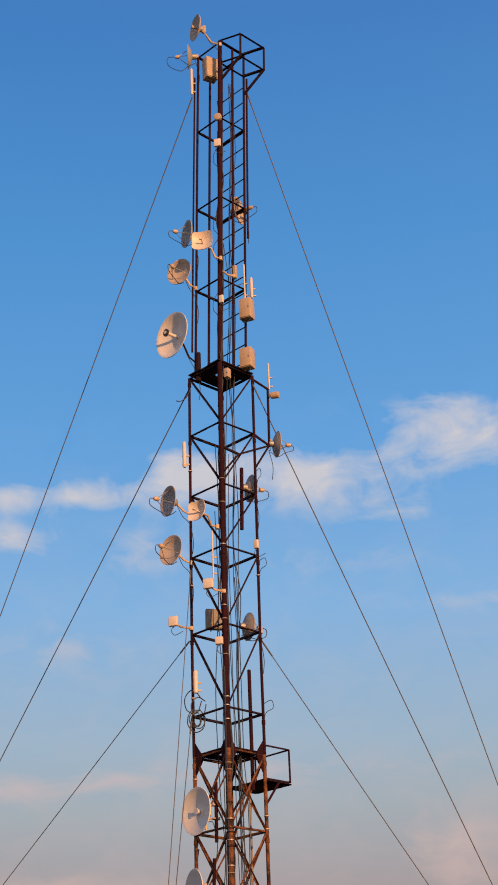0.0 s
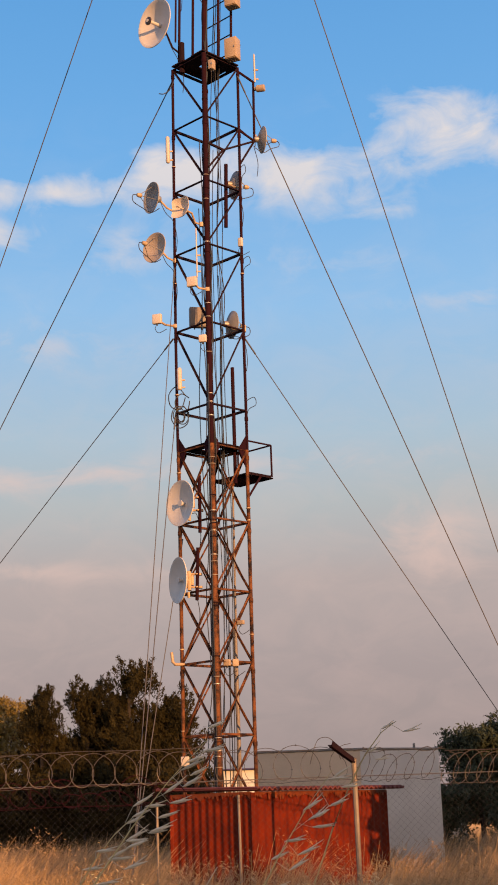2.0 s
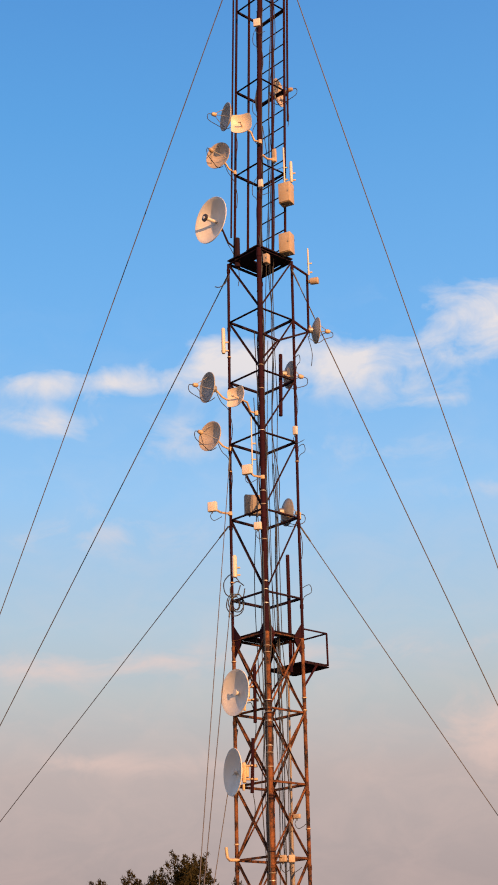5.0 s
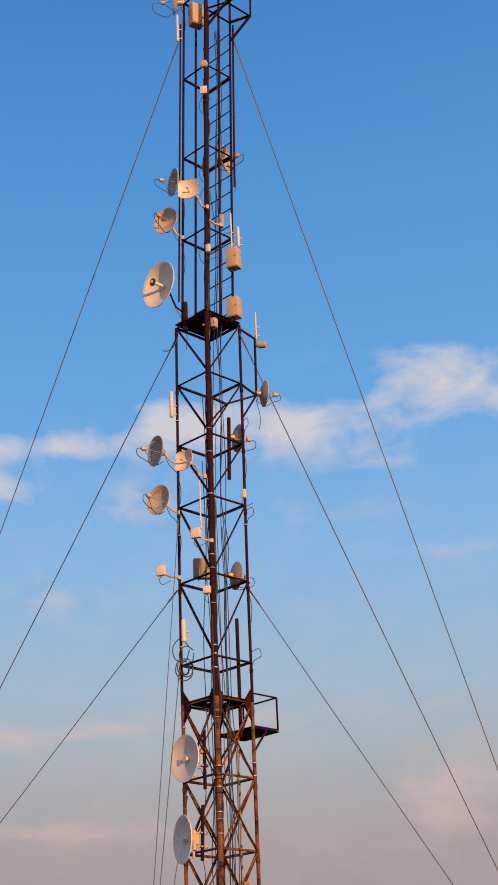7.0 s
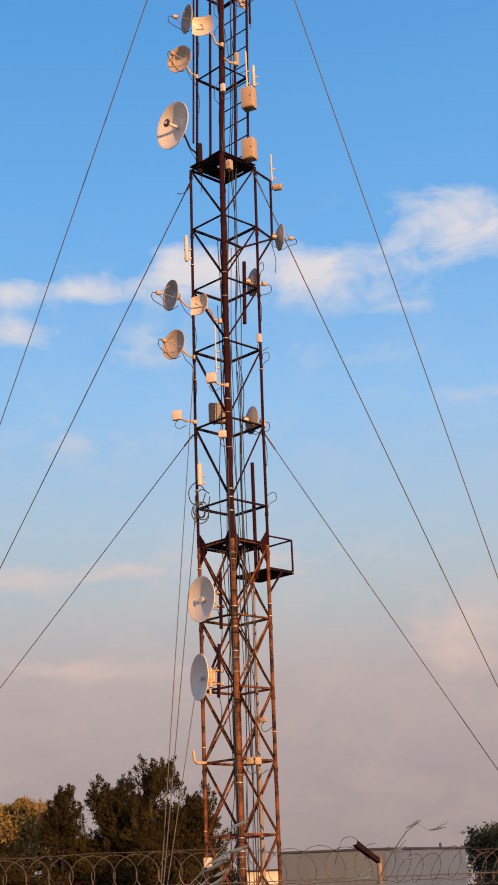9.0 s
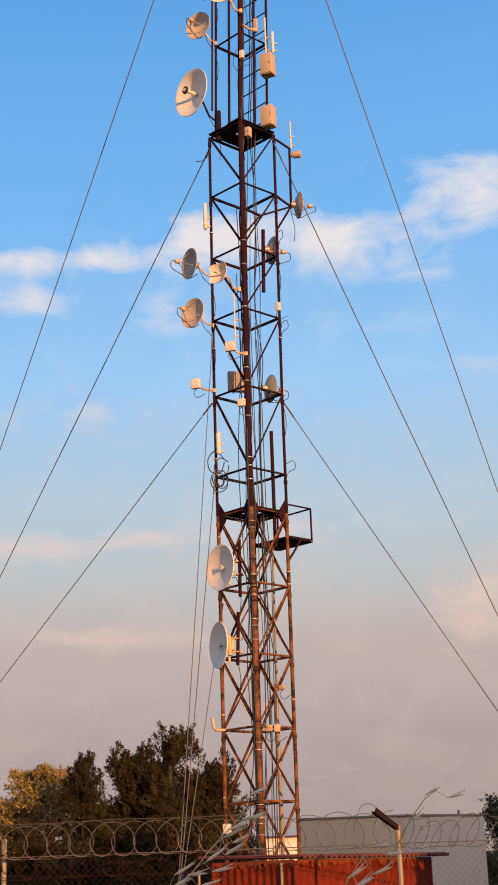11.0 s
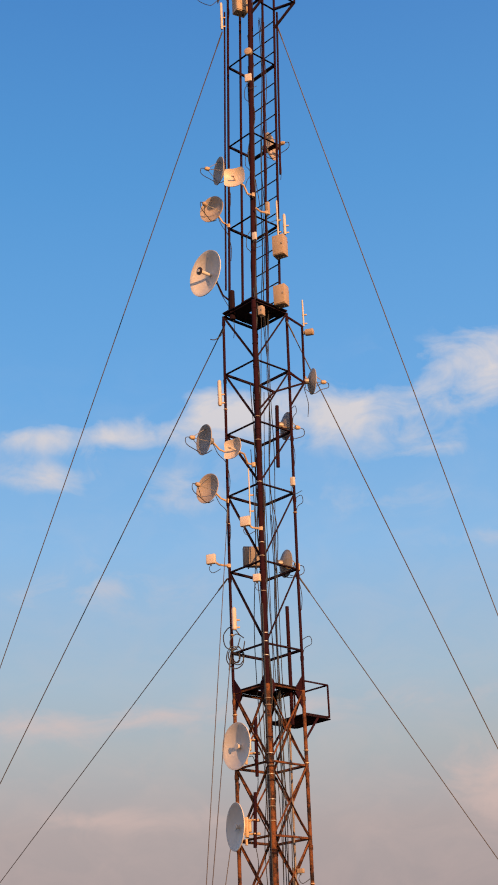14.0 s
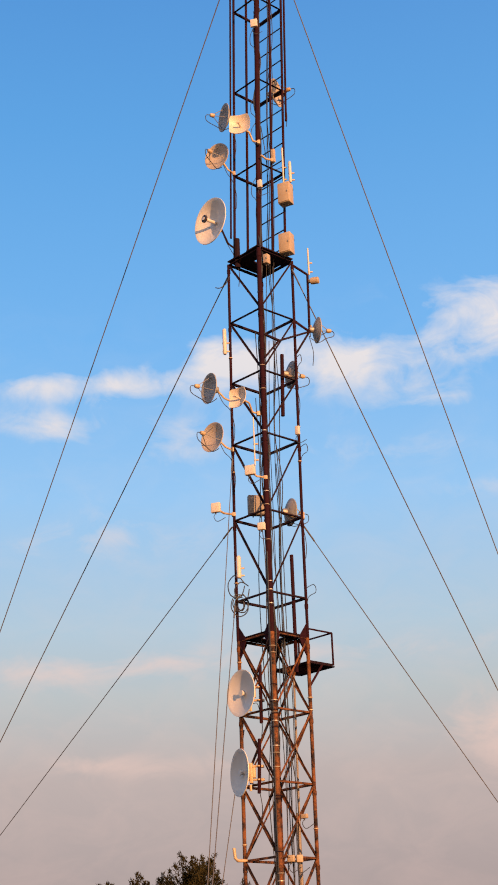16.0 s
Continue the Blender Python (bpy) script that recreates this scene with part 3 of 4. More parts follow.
def radio_panel(at, w, h, d, yaw, label, mat):
    thing = root("radio_unit", at, label, "radio unit", "radio units on the mast")
    m = Matrix.Translation(at) @ Matrix.Rotation(radians(yaw), 4, "Z")
    bm = bmesh.new()
    brick(bm, (w, d, h), m, min(w, d) * 0.2, 3)
    part("body", bm, mat, thing)
    bm = bmesh.new()
    brick(bm, (w * .4, d * .5, h * .3), m @ Matrix.Translation((0, d * .6, 0)), 0.004)
    part("mount", bm, bracket, thing)
    bar("plug", m @ Vector((0, 0, -h / 2)), m @ Vector((0, 0, -h / 2 - .025)), 0.008, cable_black, thing)
    c = Vector(at)
    loop_cable("cable", [c - Vector((0, 0, h / 2)), c + Vector((-.03, 0, -h / 2 - .07)), c + Vector((.02, .01, -h / 2 - .13)), c + Vector((.13, .06, -h / 2 - .06))], 0.005, thing)
    return thing


def grid_panel(at, w, h, d, yaw, label, mat):
    """A dish of rounded rectangular outline with a boom at its middle."""
    thing = root("panel_dish", at, label, "dish antenna", "antennas on the mast")
    m = Matrix.Translation(at) @ Matrix.Rotation(radians(yaw), 4, "Z") @ Matrix.Rotation(radians(-4), 4, "X")
    bm = bmesh.new()
    nr, ns = 7, 40
    for back in (0, 1):
        rings = []
        for i in range(nr + 1):
            f = i / nr
            ring = []
            for k in range(ns):
                a = k * math.tau / ns
                c, s = math.cos(a), math.sin(a)
                q = (abs(c) ** 4.5 + abs(s) ** 4.5) ** (-1 / 4.5)
                x, z = c * q * f * w / 2, s * q * f * h / 2
                y = -0.07 * (x * x + z * z) / (w * w / 4) + back * 0.012
                ring.append(bm.verts.new(m @ Vector((x, y, z))))
            rings.append(ring)
        for a, b in zip(rings, rings[1:]):
            for k in range(ns):
                bm.faces.new((a[k], a[(k + 1) % ns], b[(k + 1) % ns], b[k]))
        if back:
            for k in range(ns):
                bm.faces.new((first[k], first[(k + 1) % ns], rings[-1][(k + 1) % ns], rings[-1][k]))
        first = rings[-1]
    bmesh.ops.remove_doubles(bm, verts=bm.verts, dist=0.0004)
    part("reflector", bm, mat, thing)
    part("boom", sweep(bmesh.new(), [m @ Vector((0, 0, 0)), m @ Vector((-0.01, -0.11, 0.0))], 0.013, 10), mat, thing)
    bm = bmesh.new()
    brick(bm, (0.05, 0.03, 0.022), m @ Matrix.Translation((-0.012, -0.12, 0)), 0.008)
    part("feed", bm, mat, thing)
    q = Vector((at[0] + w * 0.8, at[1] + 0.1, at[2] - h * .68))
    part("mount_arm", sweep(bmesh.new(), [m @ Vector((0, .01, 0)), m @ Vector((w * .35, .06, -h * .25)), q - Vector((.09, 0, -.03)), q], 0.016, 8), bracket, thing)
    bm = bmesh.new()
    brick(bm, (0.05, 0.06, 0.07), Matrix.Translation(q), 0.01)
    part("clamp", bm, bracket, thing)
    return thing


def sector_antenna(at, height, r, label, mat):
    thing = root("sector_antenna", at, label, "antenna", "antennas on the mast")
    m = Matrix.Translation(at)
    part("body", lathe(bmesh.new(), ((0, 0), (r * .7, 0), (r, .012), (r, height - .02), (r * .6, height), (0, height)), m, 14), mat, thing)
    for f in (0.12, 0.45):
        bm = bmesh.new()
        brick(bm, (r * 2 + .05, .02, .022), m @ Matrix.Translation((0.02, 0.015, height * f)), 0.004)
        part("clamp", bm, bracket, thing)
    return thing


dish_antenna((-0.738, 20.350, 19.220), (-0.9, -0.42, 0.0), 0.458, (-0.337, 20.300, 18.784), feed='back', label='small tan dish antenna with a radio behind, on the mast top', shell=dish_tan)
dish_antenna((-0.888, 20.600, 18.807), (-1, -0.05, 0), 0.417, (-0.754, 20.700, 18.883), feed='tripod', label='edge-on grey dish antenna with a tripod feed near the mast top', shell=dish_grey, slack=1.6)
dish_antenna((-0.976, 20.600, 15.161), (-0.91, -0.42, 0), 0.456, (-0.853, 20.700, 15.166), feed='tripod', label='grey dish antenna with a tripod feed and cable loop', shell=dish_grey)
dish_antenna((-1.115, 20.500, 14.38), (-0.52, -0.85, 0), 0.440, (-0.873, 20.700, 14.176), feed='tripod', label='grey-tan dish antenna with a tripod feed on a bent arm', shell=dish_tan)
dish_antenna((-1.228, 20.500, 13.215), (-0.73, -0.68, 0), 0.745, (-0.874, 20.650, 12.776), feed='horn', label='large cream solid dish antenna with a centre feed horn', shell=dish_cream)
dish_antenna((0.296, 20.800, 11.401), (0.95, 0.28, 0), 0.400, (0.202, 20.800, 11.444), feed='tripod', label='grey dish antenna seen from behind on an outrigger pipe', shell=dish_grey, slack=0.7)
dish_antenna((-0.139, 20.900, 10.726), (0.88, 0.45, 0), 0.422, (-0.045, 20.750, 10.628), feed='tripod', label='grey dish antenna facing away inside the lattice', shell=dish_grey)
dish_antenna((-0.153, 20.950, 15.808), (0.93, -0.36, 0), 0.468, (-0.012, 20.750, 15.665), feed='tripod', label='tan dish antenna lit by low sun beside the ladder', shell=dish_tan)
dish_antenna((-1.335, 20.500, 10.392), (-0.84, -0.54, 0), 0.46, (-1.032, 20.700, 10.246), feed='tripod', label='dark grey dish antenna with a tripod feed and cable loop', shell=dish_grey)
dish_antenna((-1.312, 20.500, 9.608), (-0.66, -0.75, 0.06), 0.45, (-1.048, 20.700, 9.471), feed='tripod', label='tan dish antenna with a tripod feed on a short arm', shell=dish_tan)
dish_antenna((-0.253, 20.950, 8.542), (0.88, 0.45, 0), 0.408, (-0.057, 20.750, 8.391), feed='tripod', label='grey dish antenna facing away inside the lattice', shell=dish_grey)
dish_antenna((-1.012, 20.350, 5.768), (-0.775, -0.632, 0), 0.631, (-0.786, 20.450, 5.781), feed='radio', label='large white dish antenna with a side radio bracket', shell=dish_cream)
dish_antenna((-1.062, 20.350, 4.693), (-0.90, -0.43, 0), 0.625, (-0.826, 20.450, 4.678), feed='radio', label='large white dish antenna with a side radio bracket, lower one', shell=dish_cream)
enclosure((-0.531, 20.550, 18.464), 0.221, 0.428, 0.160, 30, 'tan metal equipment box near the mast top', box_tan)
enclosure((-0.069, 20.500, 13.630), 0.197, 0.354, 0.160, -25, 'tan metal equipment box on the mast leg', box_tan)
enclosure((-0.092, 20.500, 12.747), 0.194, 0.341, 0.160, -25, 'tan metal equipment box above the mast platform', box_tan)
enclosure((-0.725, 20.750, 8.601), 0.255, 0.30, 0.100, 12, 'grey flat equipment box standing inside the lattice', box_grey)
enclosure((-0.401, 20.200, 12.344), 0.078, 0.156, 0.080, -30, 'small tan junction box under the mast platform', box_tan)
radio_panel((-0.439, 20.200, 16.662), 0.114, 0.142, 0.040, -15, 'small white square radio on the mast leg', box_white)
radio_panel((-0.774, 20.100, 8.923), 0.153, 0.146, 0.060, -20, 'small white square radio on a short arm', box_white)
radio_panel((-1.294, 20.300, 8.449), 0.138, 0.145, 0.060, -20, 'small white square radio on a side arm', box_white)
radio_panel((-0.646, 20.150, 8.088), 0.112, 0.109, 0.060, -15, 'small white square radio on the mast leg', box_white)
radio_panel((-0.070, 20.650, 9.711), 0.067, 0.135, 0.050, -30, 'small white radio clamped to the mast leg', box_white)
radio_panel((-0.458, 20.200, 13.667), 0.071, 0.134, 0.050, -30, 'small white radio clamped to the mast leg', box_white)
radio_panel((-0.233, 20.400, 14.277), 0.063, 0.235, 0.050, -30, 'narrow tan radio between the mast legs', box_tan)
grid_panel((-0.714, 20.100, 14.650), 0.335, 0.345, 0.050, -12, 'cream rounded rectangular dish antenna with a centre boom', box_white)
grid_panel((-0.870, 20.100, 10.034), 0.31, 0.303, 0.050, -38, 'cream rounded rectangular dish antenna with a centre boom', box_white)
sector_antenna((-0.855, 20.600, 17.988), 0.558, 0.022, 'slim white sector antenna on the mast leg', box_white)
sector_antenna((-0.089, 20.600, 13.887), 0.655, 0.014, 'thin white whip antenna beside an equipment box', box_white)
sector_antenna((0.020, 20.550, 13.873), 0.377, 0.024, 'slim white sector antenna beside an equipment box', box_white)
sector_antenna((0.231, 20.750, 12.326), 0.469, 0.013, 'thin white whip antenna on an outrigger pipe', box_white)
sector_antenna((-1.106, 20.600, 10.985), 0.425, 0.030, 'slim tan sector antenna hung beside the mast leg', box_white)
sector_antenna((-0.698, 20.050, 8.970), 0.743, 0.010, 'thin white whip antenna above a small radio', box_white)
sector_antenna((-1.004, 20.500, 7.446), 0.328, 0.034, 'slim tan radio antenna strapped to the mast leg', box_white)


def drum(at, r, l, aim, label):
    thing = root("drum_antenna", at, label, "antenna", "antennas on the mast")
    m = frame_of(at, aim)
    part("body", lathe(bmesh.new(), ((0, -l / 2), (r * .9, -l / 2), (r, -l * .3), (r, l * .4), (r * .8, l / 2), (0, l / 2)), m, 20), box_tan, thing)
    bm = bmesh.new()
    brick(bm, (0.04, 0.04, 0.05), Matrix.Translation(Vector(at) - Vector(aim).normalized() * l * .6), 0.006)
    part("clamp", bm, bracket, thing)


drum((-0.416, 20.15, 17.144), 0.065, 0.07, (-0.3, -1, 0.0), "small round tan antenna on the mast leg")
drum((0.314, 20.70, 12.197), 0.055, 0.13, (1, -0.2, 0), "small tan drum antenna on an outrigger pipe")


radio_panel((-1.05, 20.6, 2.27), 0.11, 0.13, 0.06, -15, "small white box low on the mast leg", box_white)
radio_panel((-0.44, 20.35, 3.55), 0.10, 0.09, 0.06, -20, "small tan clamp box on a mast bar", box_tan)
radio_panel((-0.33, 20.40, 3.55), 0.09, 0.10, 0.06, 10, "small tan clamp box on a mast bar", box_tan)
radio_panel((-0.24, 20.45, 4.10), 0.10, 0.06, 0.05, -30, "small tan bracket box on a brace", box_tan)


# arms that hold the small radios
def stub_arm(p, q):
    thing = root("antenna_arm", p, "short cream mounting arm clamped to the mast leg", "bracket", "mounting arms")
    p, q = Vector(p), Vector(q)
    part("arm", sweep(bmesh.new(), [p, p.lerp(q, 0.4) - Vector((0, 0, .03)), q], 0.016, 8), bracket, thing)
    bm = bmesh.new()
    brick(bm, (0.06, 0.06, 0.06), Matrix.Translation(q), 0.01)
    part("clamp", bm, bracket, thing)


stub_arm((-0.76, 20.12, 8.90), (-0.56, 20.19, 8.83))
stub_arm((-1.28, 20.33, 8.44), (-1.06, 20.68, 8.46))
stub_arm((-0.417, 20.2, 14.18), (-0.25, 20.4, 14.2))


# ---- guy wires ----
def guy(p, q, sag, r=0.0065):
    thing = root("guy_wire", q, "thin steel guy wire stretched from the mast to the ground", "guy wire", "guy wires")
    p, q = Vector(p), Vector(q)
    pts = [p.lerp(q, k / 16) - Vector((0, 0, sag * 4 * (k / 16) * (1 - k / 16))) for k in range(17)]
    part("strand", sweep(bmesh.new(), pts, r, 6), wire, thing)
    d = (q - p).normalized()
    part("shackle", sweep(bmesh.new(), [p, p + d * 0.28], 0.012, 8), wire, thing)
    part("anchor_rod", sweep(bmesh.new(), [q - d * 0.5, q + d * 0.1], 0.02, 8), zinc, thing)


def to_ground(p, via):
    p, via = Vector(p), Vector(via)
    return p + (via - p) * (p.z / (p.z - via.z))


for p, via, sag in (((0.075, 20.70, 18.10), (3.917, 26, 7.205), 0.05), ((-0.03, 20.60, 12.36), (3.660, 26, 5.493), 0.04), ((-0.046, 20.70, 8.229), (4.253, 26, 2.79), 0.03),
                    ((-0.853, 20.66, 17.99), (-4.831, 26, 10.651), 0.05), ((-0.99, 20.70, 12.418), (-4.737, 26, 7.98), 0.04), ((-1.09, 20.70, 8.275), (-4.62, 26, 5.84), 0.03),
                    ((-1.048, 20.65, 9.344), (-1.412, 18.50, 3.080), 0.0), ((-1.080, 20.65, 7.124), (-1.355, 18.50, 3.080), 0.0), ((-1.038, 21.00, 5.380), (-1.359, 20.30, 3.224), 0.0)):
    guy(p, to_ground(p, via), sag, 0.0062 if via[1] < 21 else 0.0070 if p[2] < 9 else 0.0095)


# ---- shed ----
def corrugated(name, p, q, z0, z1, pitch, amp, mat, parent, label=""):
    """A corrugated sheet standing on the line from p to q."""
    p, q = Vector((*p, 0)), Vector((*q, 0))
    d = (q - p)
    n = max(8, int(d.length / pitch * 6))
    nrm = d.normalized().cross(Vector((0, 0, 1)))
    bm = bmesh.new()
    rows = []
    for off in (0.0, -0.006):
        for z in (z0, z1):
            rows.append([bm.verts.new(p + d * (k / n) + nrm * (off + amp * max(-0.5, min(0.5, math.sin(k / 6 * math.tau))) * 2) + Vector((0, 0, z))) for k in range(n + 1)])
    for a, b in ((0, 1), (2, 3), (1, 3), (0, 2)):
        for k in range(n):
            bm.faces.new((rows[a][k], rows[a][k + 1], rows[b][k + 1], rows[b][k]))
    return part(name, bm, mat, parent, label, smooth=False)


def shed():
    c, l, r = Vector((-0.133, 17.7)), Vector((-1.11, 18.385)), Vector((1.582, 20.2))
    b = l + r - c
    thing = root("metal_shed", ((c.x + b.x) / 2, (c.y + b.y) / 2, 0), "low red corrugated metal shed with a flaking roof edge", "shed")
    top = 1.80
    corrugated("wall", l, c, 0, top, 0.105, 0.007, red_paint, thing)
    corrugated("wall", c, r, 0, top, 0.155, 0.007, red_paint, thing)
    corrugated("wall", r, b, 0, top, 0.15, 0.01, red_paint, thing)
    corrugated("wall", b, l, 0, top, 0.15, 0.01, red_paint, thing)
    for p in (c, l, r, b):
        bm = bmesh.new()
        brick(bm, (0.05, 0.05, top), Matrix.Translation((p.x, p.y, top / 2)), 0.004)
        part("corner_trim", bm, red_paint, thing)
    # roof sheet, corrugated across the long side
    e1, e2 = (r - c).normalized(), (l - c).normalized()
    o = c - e1 * 0.10 - e2 * 0.14
    w, d = (r - c).length + 0.385, (l - c).length + 0.30
    bm = bmesh.new()
    n = 150
    rows = []
    for off in (0, 0.018):
        for v in (0, d):
            rows.append([bm.verts.new((*(o + e1 * (w * k / n) + e2 * v), top + 0.03 + off + 0.017 * math.sin(k / n * w / 0.11 * math.tau / 1.0) + 0.03 * v / d)) for k in range(n + 1)])
    for a, bb in ((0, 1), (2, 3), (0, 2), (1, 3)):
        for k in range(n):
            bm.faces.new((rows[a][k], rows[a][k + 1], rows[bb][k + 1], rows[bb][k]))
    part("roof", bm, roof_red, thing, "faded red corrugated roof sheet", smooth=False)
    # ragged flaking strip under the eaves
    rng = random.Random(8)
    for p, q in ((l, c), (c, r)):
        dd = (q - p).normalized()
        nn = Vector((dd.y, -dd.x)) * 0.024
        bm = bmesh.new()
        s, length = 0.0, (q - p).length
        while s < length - .05:
            wd, hh = rng.uniform(.02, .07), rng.uniform(.02, .10)
            a, e = p + dd * s + nn, p + dd * min(s + wd, length) + nn
            zt = top + 0.01
            vs = [bm.verts.new((a.x, a.y, zt)), bm.verts.new((e.x, e.y, zt)), bm.verts.new((e.x, e.y, zt - hh * rng.uniform(.5, 1))), bm.verts.new(((a.x + e.x) / 2, (a.y + e.y) / 2, zt - hh)), bm.verts.new((a.x, a.y, zt - hh * rng.uniform(.3, 1)))]
            bm.faces.new(vs)
            s += wd
        bmesh.ops.solidify(bm, geom=bm.faces[:], thickness=0.004)
        part("eaves_flashing", bm, red_peel, thing, "peeling orange flashing", smooth=False)
    bar("drain_pipe", (-0.30, 17.78, 1.78), (-0.29, 17.74, 0.0), 0.016, box_grey, thing, "grey pipe")
    loop_cable("cable", [(-0.72, 18.3, 0.5), (-0.70, 18.25, 1.35), (-0.55, 18.1, 1.62), (-0.32, 17.85, 1.66)], 0.010, thing, red_peel)


shed()


# ---- building behind ----
def block_house():
    pts = [Vector((-0.09, 25.0)), Vector((1.588, 25.0)), Vector((2.99, 26.0)), Vector((2.3, 29.5)), Vector((-0.09, 29.5))]
    thing = root("block_building", (1.2, 27, 0), "low flat-roofed rendered building, tan and grey walls", "building")
    for k, (p, q) in enumerate(zip(pts, pts[1:] + pts[:1])):
        d = (q - p).normalized()
        n = Vector((d.y, -d.x))
        bm = bmesh.new()
        m = Matrix(((d.x, n.x, 0, 0), (d.y, n.y, 0, 0), (0, 0, 1, 0), (0, 0, 0, 1)))
        mid = (p + q) / 2 - n * 0.10
        brick(bm, ((q - p).length - 0.002, 0.20, 2.50), Matrix.Translation((mid.x, mid.y, 1.25)) @ m, 0.012)
        part("wall", bm, cement if k == 1 else plaster, thing, "grey cement wall" if k == 1 else "tan rendered wall")
        bm = bmesh.new()
        brick(bm, ((q - p).length + 0.02, 0.23, 0.035), Matrix.Translation((mid.x, mid.y, 2.52)) @ m, 0.01)
        part("roof_edge", bm, concrete_cap, thing, "dark concrete roof edge")
    bm = bmesh.new()
    vs = [bm.verts.new((1.2 + (p.x - 1.2) * 0.9, 27 + (p.y - 27) * 0.9, 2.45)) for p in pts]
    f = bm.faces.new(vs)
    g = bmesh.ops.extrude_face_region(bm, geom=[f])
    bmesh.ops.translate(bm, verts=[v for v in g["geom"] if isinstance(v, bmesh.types.BMVert)], vec=(0, 0, 0.05))
    part("roof_slab", bm, concrete_cap, thing, smooth=False)
    bm = bmesh.new()
    brick(bm, (0.04, 0.04, 0.08), Matrix.Translation((2.55, 25.75, 2.57)), 0.01)
    part("roof_stub", bm, concrete_cap, thing)


block_house()


# ---- fence ----
FENCE_Y = 16.5


def fence_post(x, arm, lean=0.0, top=2.10, r=0.028):
    thing = root("fence_post", (x, FENCE_Y, 0), "galvanised tubular fence post with an angled barbed wire arm" if arm else "plain galvanised tubular fence post in tall grass", "fence post", "fence posts")
    bar("tube", (x, FENCE_Y, -0.2), (x + lean, FENCE_Y, top), r, post_steel, thing)
    if arm:
        p = Vector((x + lean, FENCE_Y, 2.08))
        q = p + Vector((-0.25, -0.28, 0.17))
        angle_bar("wire_arm", p, q, 0.05, steel_dark, thing)
        angle_bar("wire_arm", p + (q - p) * 0.55, p + (q - p) * 1.02 + Vector((0, 0, .012)), 0.055, steel_dark, thing)
    part("cap", lathe(bmesh.new(), ((r + .0005, -.02), (r + .004, -.02), (r + .004, .012), (0, .02)), Matrix.Translation((x + lean, FENCE_Y, top)), 12), post_steel, thing)


for x, arm, lean in ((-8.2, True, 0), (-5.7, True, 0), (-3.24, False, 0.0), (0.986, True, -0.01), (4.4, True, 0), (7.0, True, 0)):
    fence_post(x, arm, lean)
fence_post(-1.155, False, 0.0, 1.70, 0.014)


def razor_coil(name, x0, x1, z, r, pitch, mat, label, seed, across=0.95, slant=0.0, uneven=0.08, gauge=0.0048):
    """A coil along the fence; across flattens its loops sideways, slant leans them over."""
    rng = random.Random(seed)
    thing = root(name, ((x0 + x1) / 2, FENCE_Y, z - r), label, "razor wire")
    pts, n = [], int((x1 - x0) / pitch)
    wob = [rng.uniform(-1, 1) for _ in range(n + 2)]
    for k in range(n * 20 + 1):
        i, f = divmod(k, 20)
        a = k / 20 * math.tau
        j = wob[i] + (wob[i + 1] - wob[i]) * f / 20
        rr = r * (1 + uneven * j)
        pts.append((x0 + pitch * k / 20 + rr * (across * math.sin(a) - slant * math.cos(a)) + pitch * 2 * uneven * j,
                    FENCE_Y - 0.14 + rr * 0.5 * math.sin(a + 0.3), z + 0.4 * uneven * j + rr * math.cos(a)))
    part("coil", sweep(bmesh.new(), pts, gauge, 5), mat, thing)
    bm = bmesh.new()
    for k in range(0, len(pts) - 1, 2):
        p, q = Vector(pts[k]), Vector(pts[k + 1])
        d = (q - p).normalized()
        u = d.cross(Vector((rng.uniform(-1, 1), rng.uniform(-1, 1), rng.uniform(-1, 1)))).normalized()
        v = [bm.verts.new(w) for w in (p - u * .014, p + d * .02, p + u * .014, p + d * .006)]
        bm.faces.new(v)
    bmesh.ops.solidify(bm, geom=bm.faces[:], thickness=0.0015)
    part("barbs", bm, mat, thing)["kind"] = "stuff"
    for dz in (r * 0.98, -r * 0.98):
        part("line_wire", sweep(bmesh.new(), [(x0 + (x1 - x0) * k / 12, FENCE_Y - 0.12, z + dz + 0.012 * wob[k % len(wob)]) for k in range(13)], gauge * 0.9, 5), mat, thing)


razor_coil("razor_wire", -9.0, -0.62, 2.085, 0.185, 0.232, coil_steel, "coiled galvanised razor wire along the fence top", 1, uneven=0.06)
razor_coil("razor_wire", -0.60, 0.95, 2.04, 0.165, 0.30, coil_steel, "pulled-out razor wire sagging along the fence top", 5, 0.95, 0.1, 0.12, 0.0032)
razor_coil("razor_wire", 0.97, 1.95, 2.02, 0.155, 0.175, coil_steel, "stretched razor wire sagging beside the fence post", 2, 0.6, -0.45, 0.08, 0.0036)
razor_coil("razor_wire", 1.95, 9.0, 1.99, 0.175, 0.125, coil_steel, "crowded leaning razor wire loops along the fence top", 4, 0.75, -0.35, 0.08, 0.0045)
razor_coil("razor_wire", -9.0, -0.75, 1.80, 0.11, 0.19, steel, "rusty slack razor wire coil below the fence top", 3, 1.1, 0.3, 0.2)


def loose_wire():
    thing = root("loose_wire", (0.67, 16.3, 2.2), "loose end of razor wire arching over the fence arm", "razor wire")
    loop_cable("strand", [(0.50, 16.36, 2.06), (0.542, 16.3, 2.203), (0.596, 16.3, 2.312), (0.687, 16.3, 2.332), (0.761, 16.3, 2.282), (0.80, 16.33, 2.19), (0.83, 16.38, 2.10)], 0.0034, thing, coil_steel)


loose_wire()


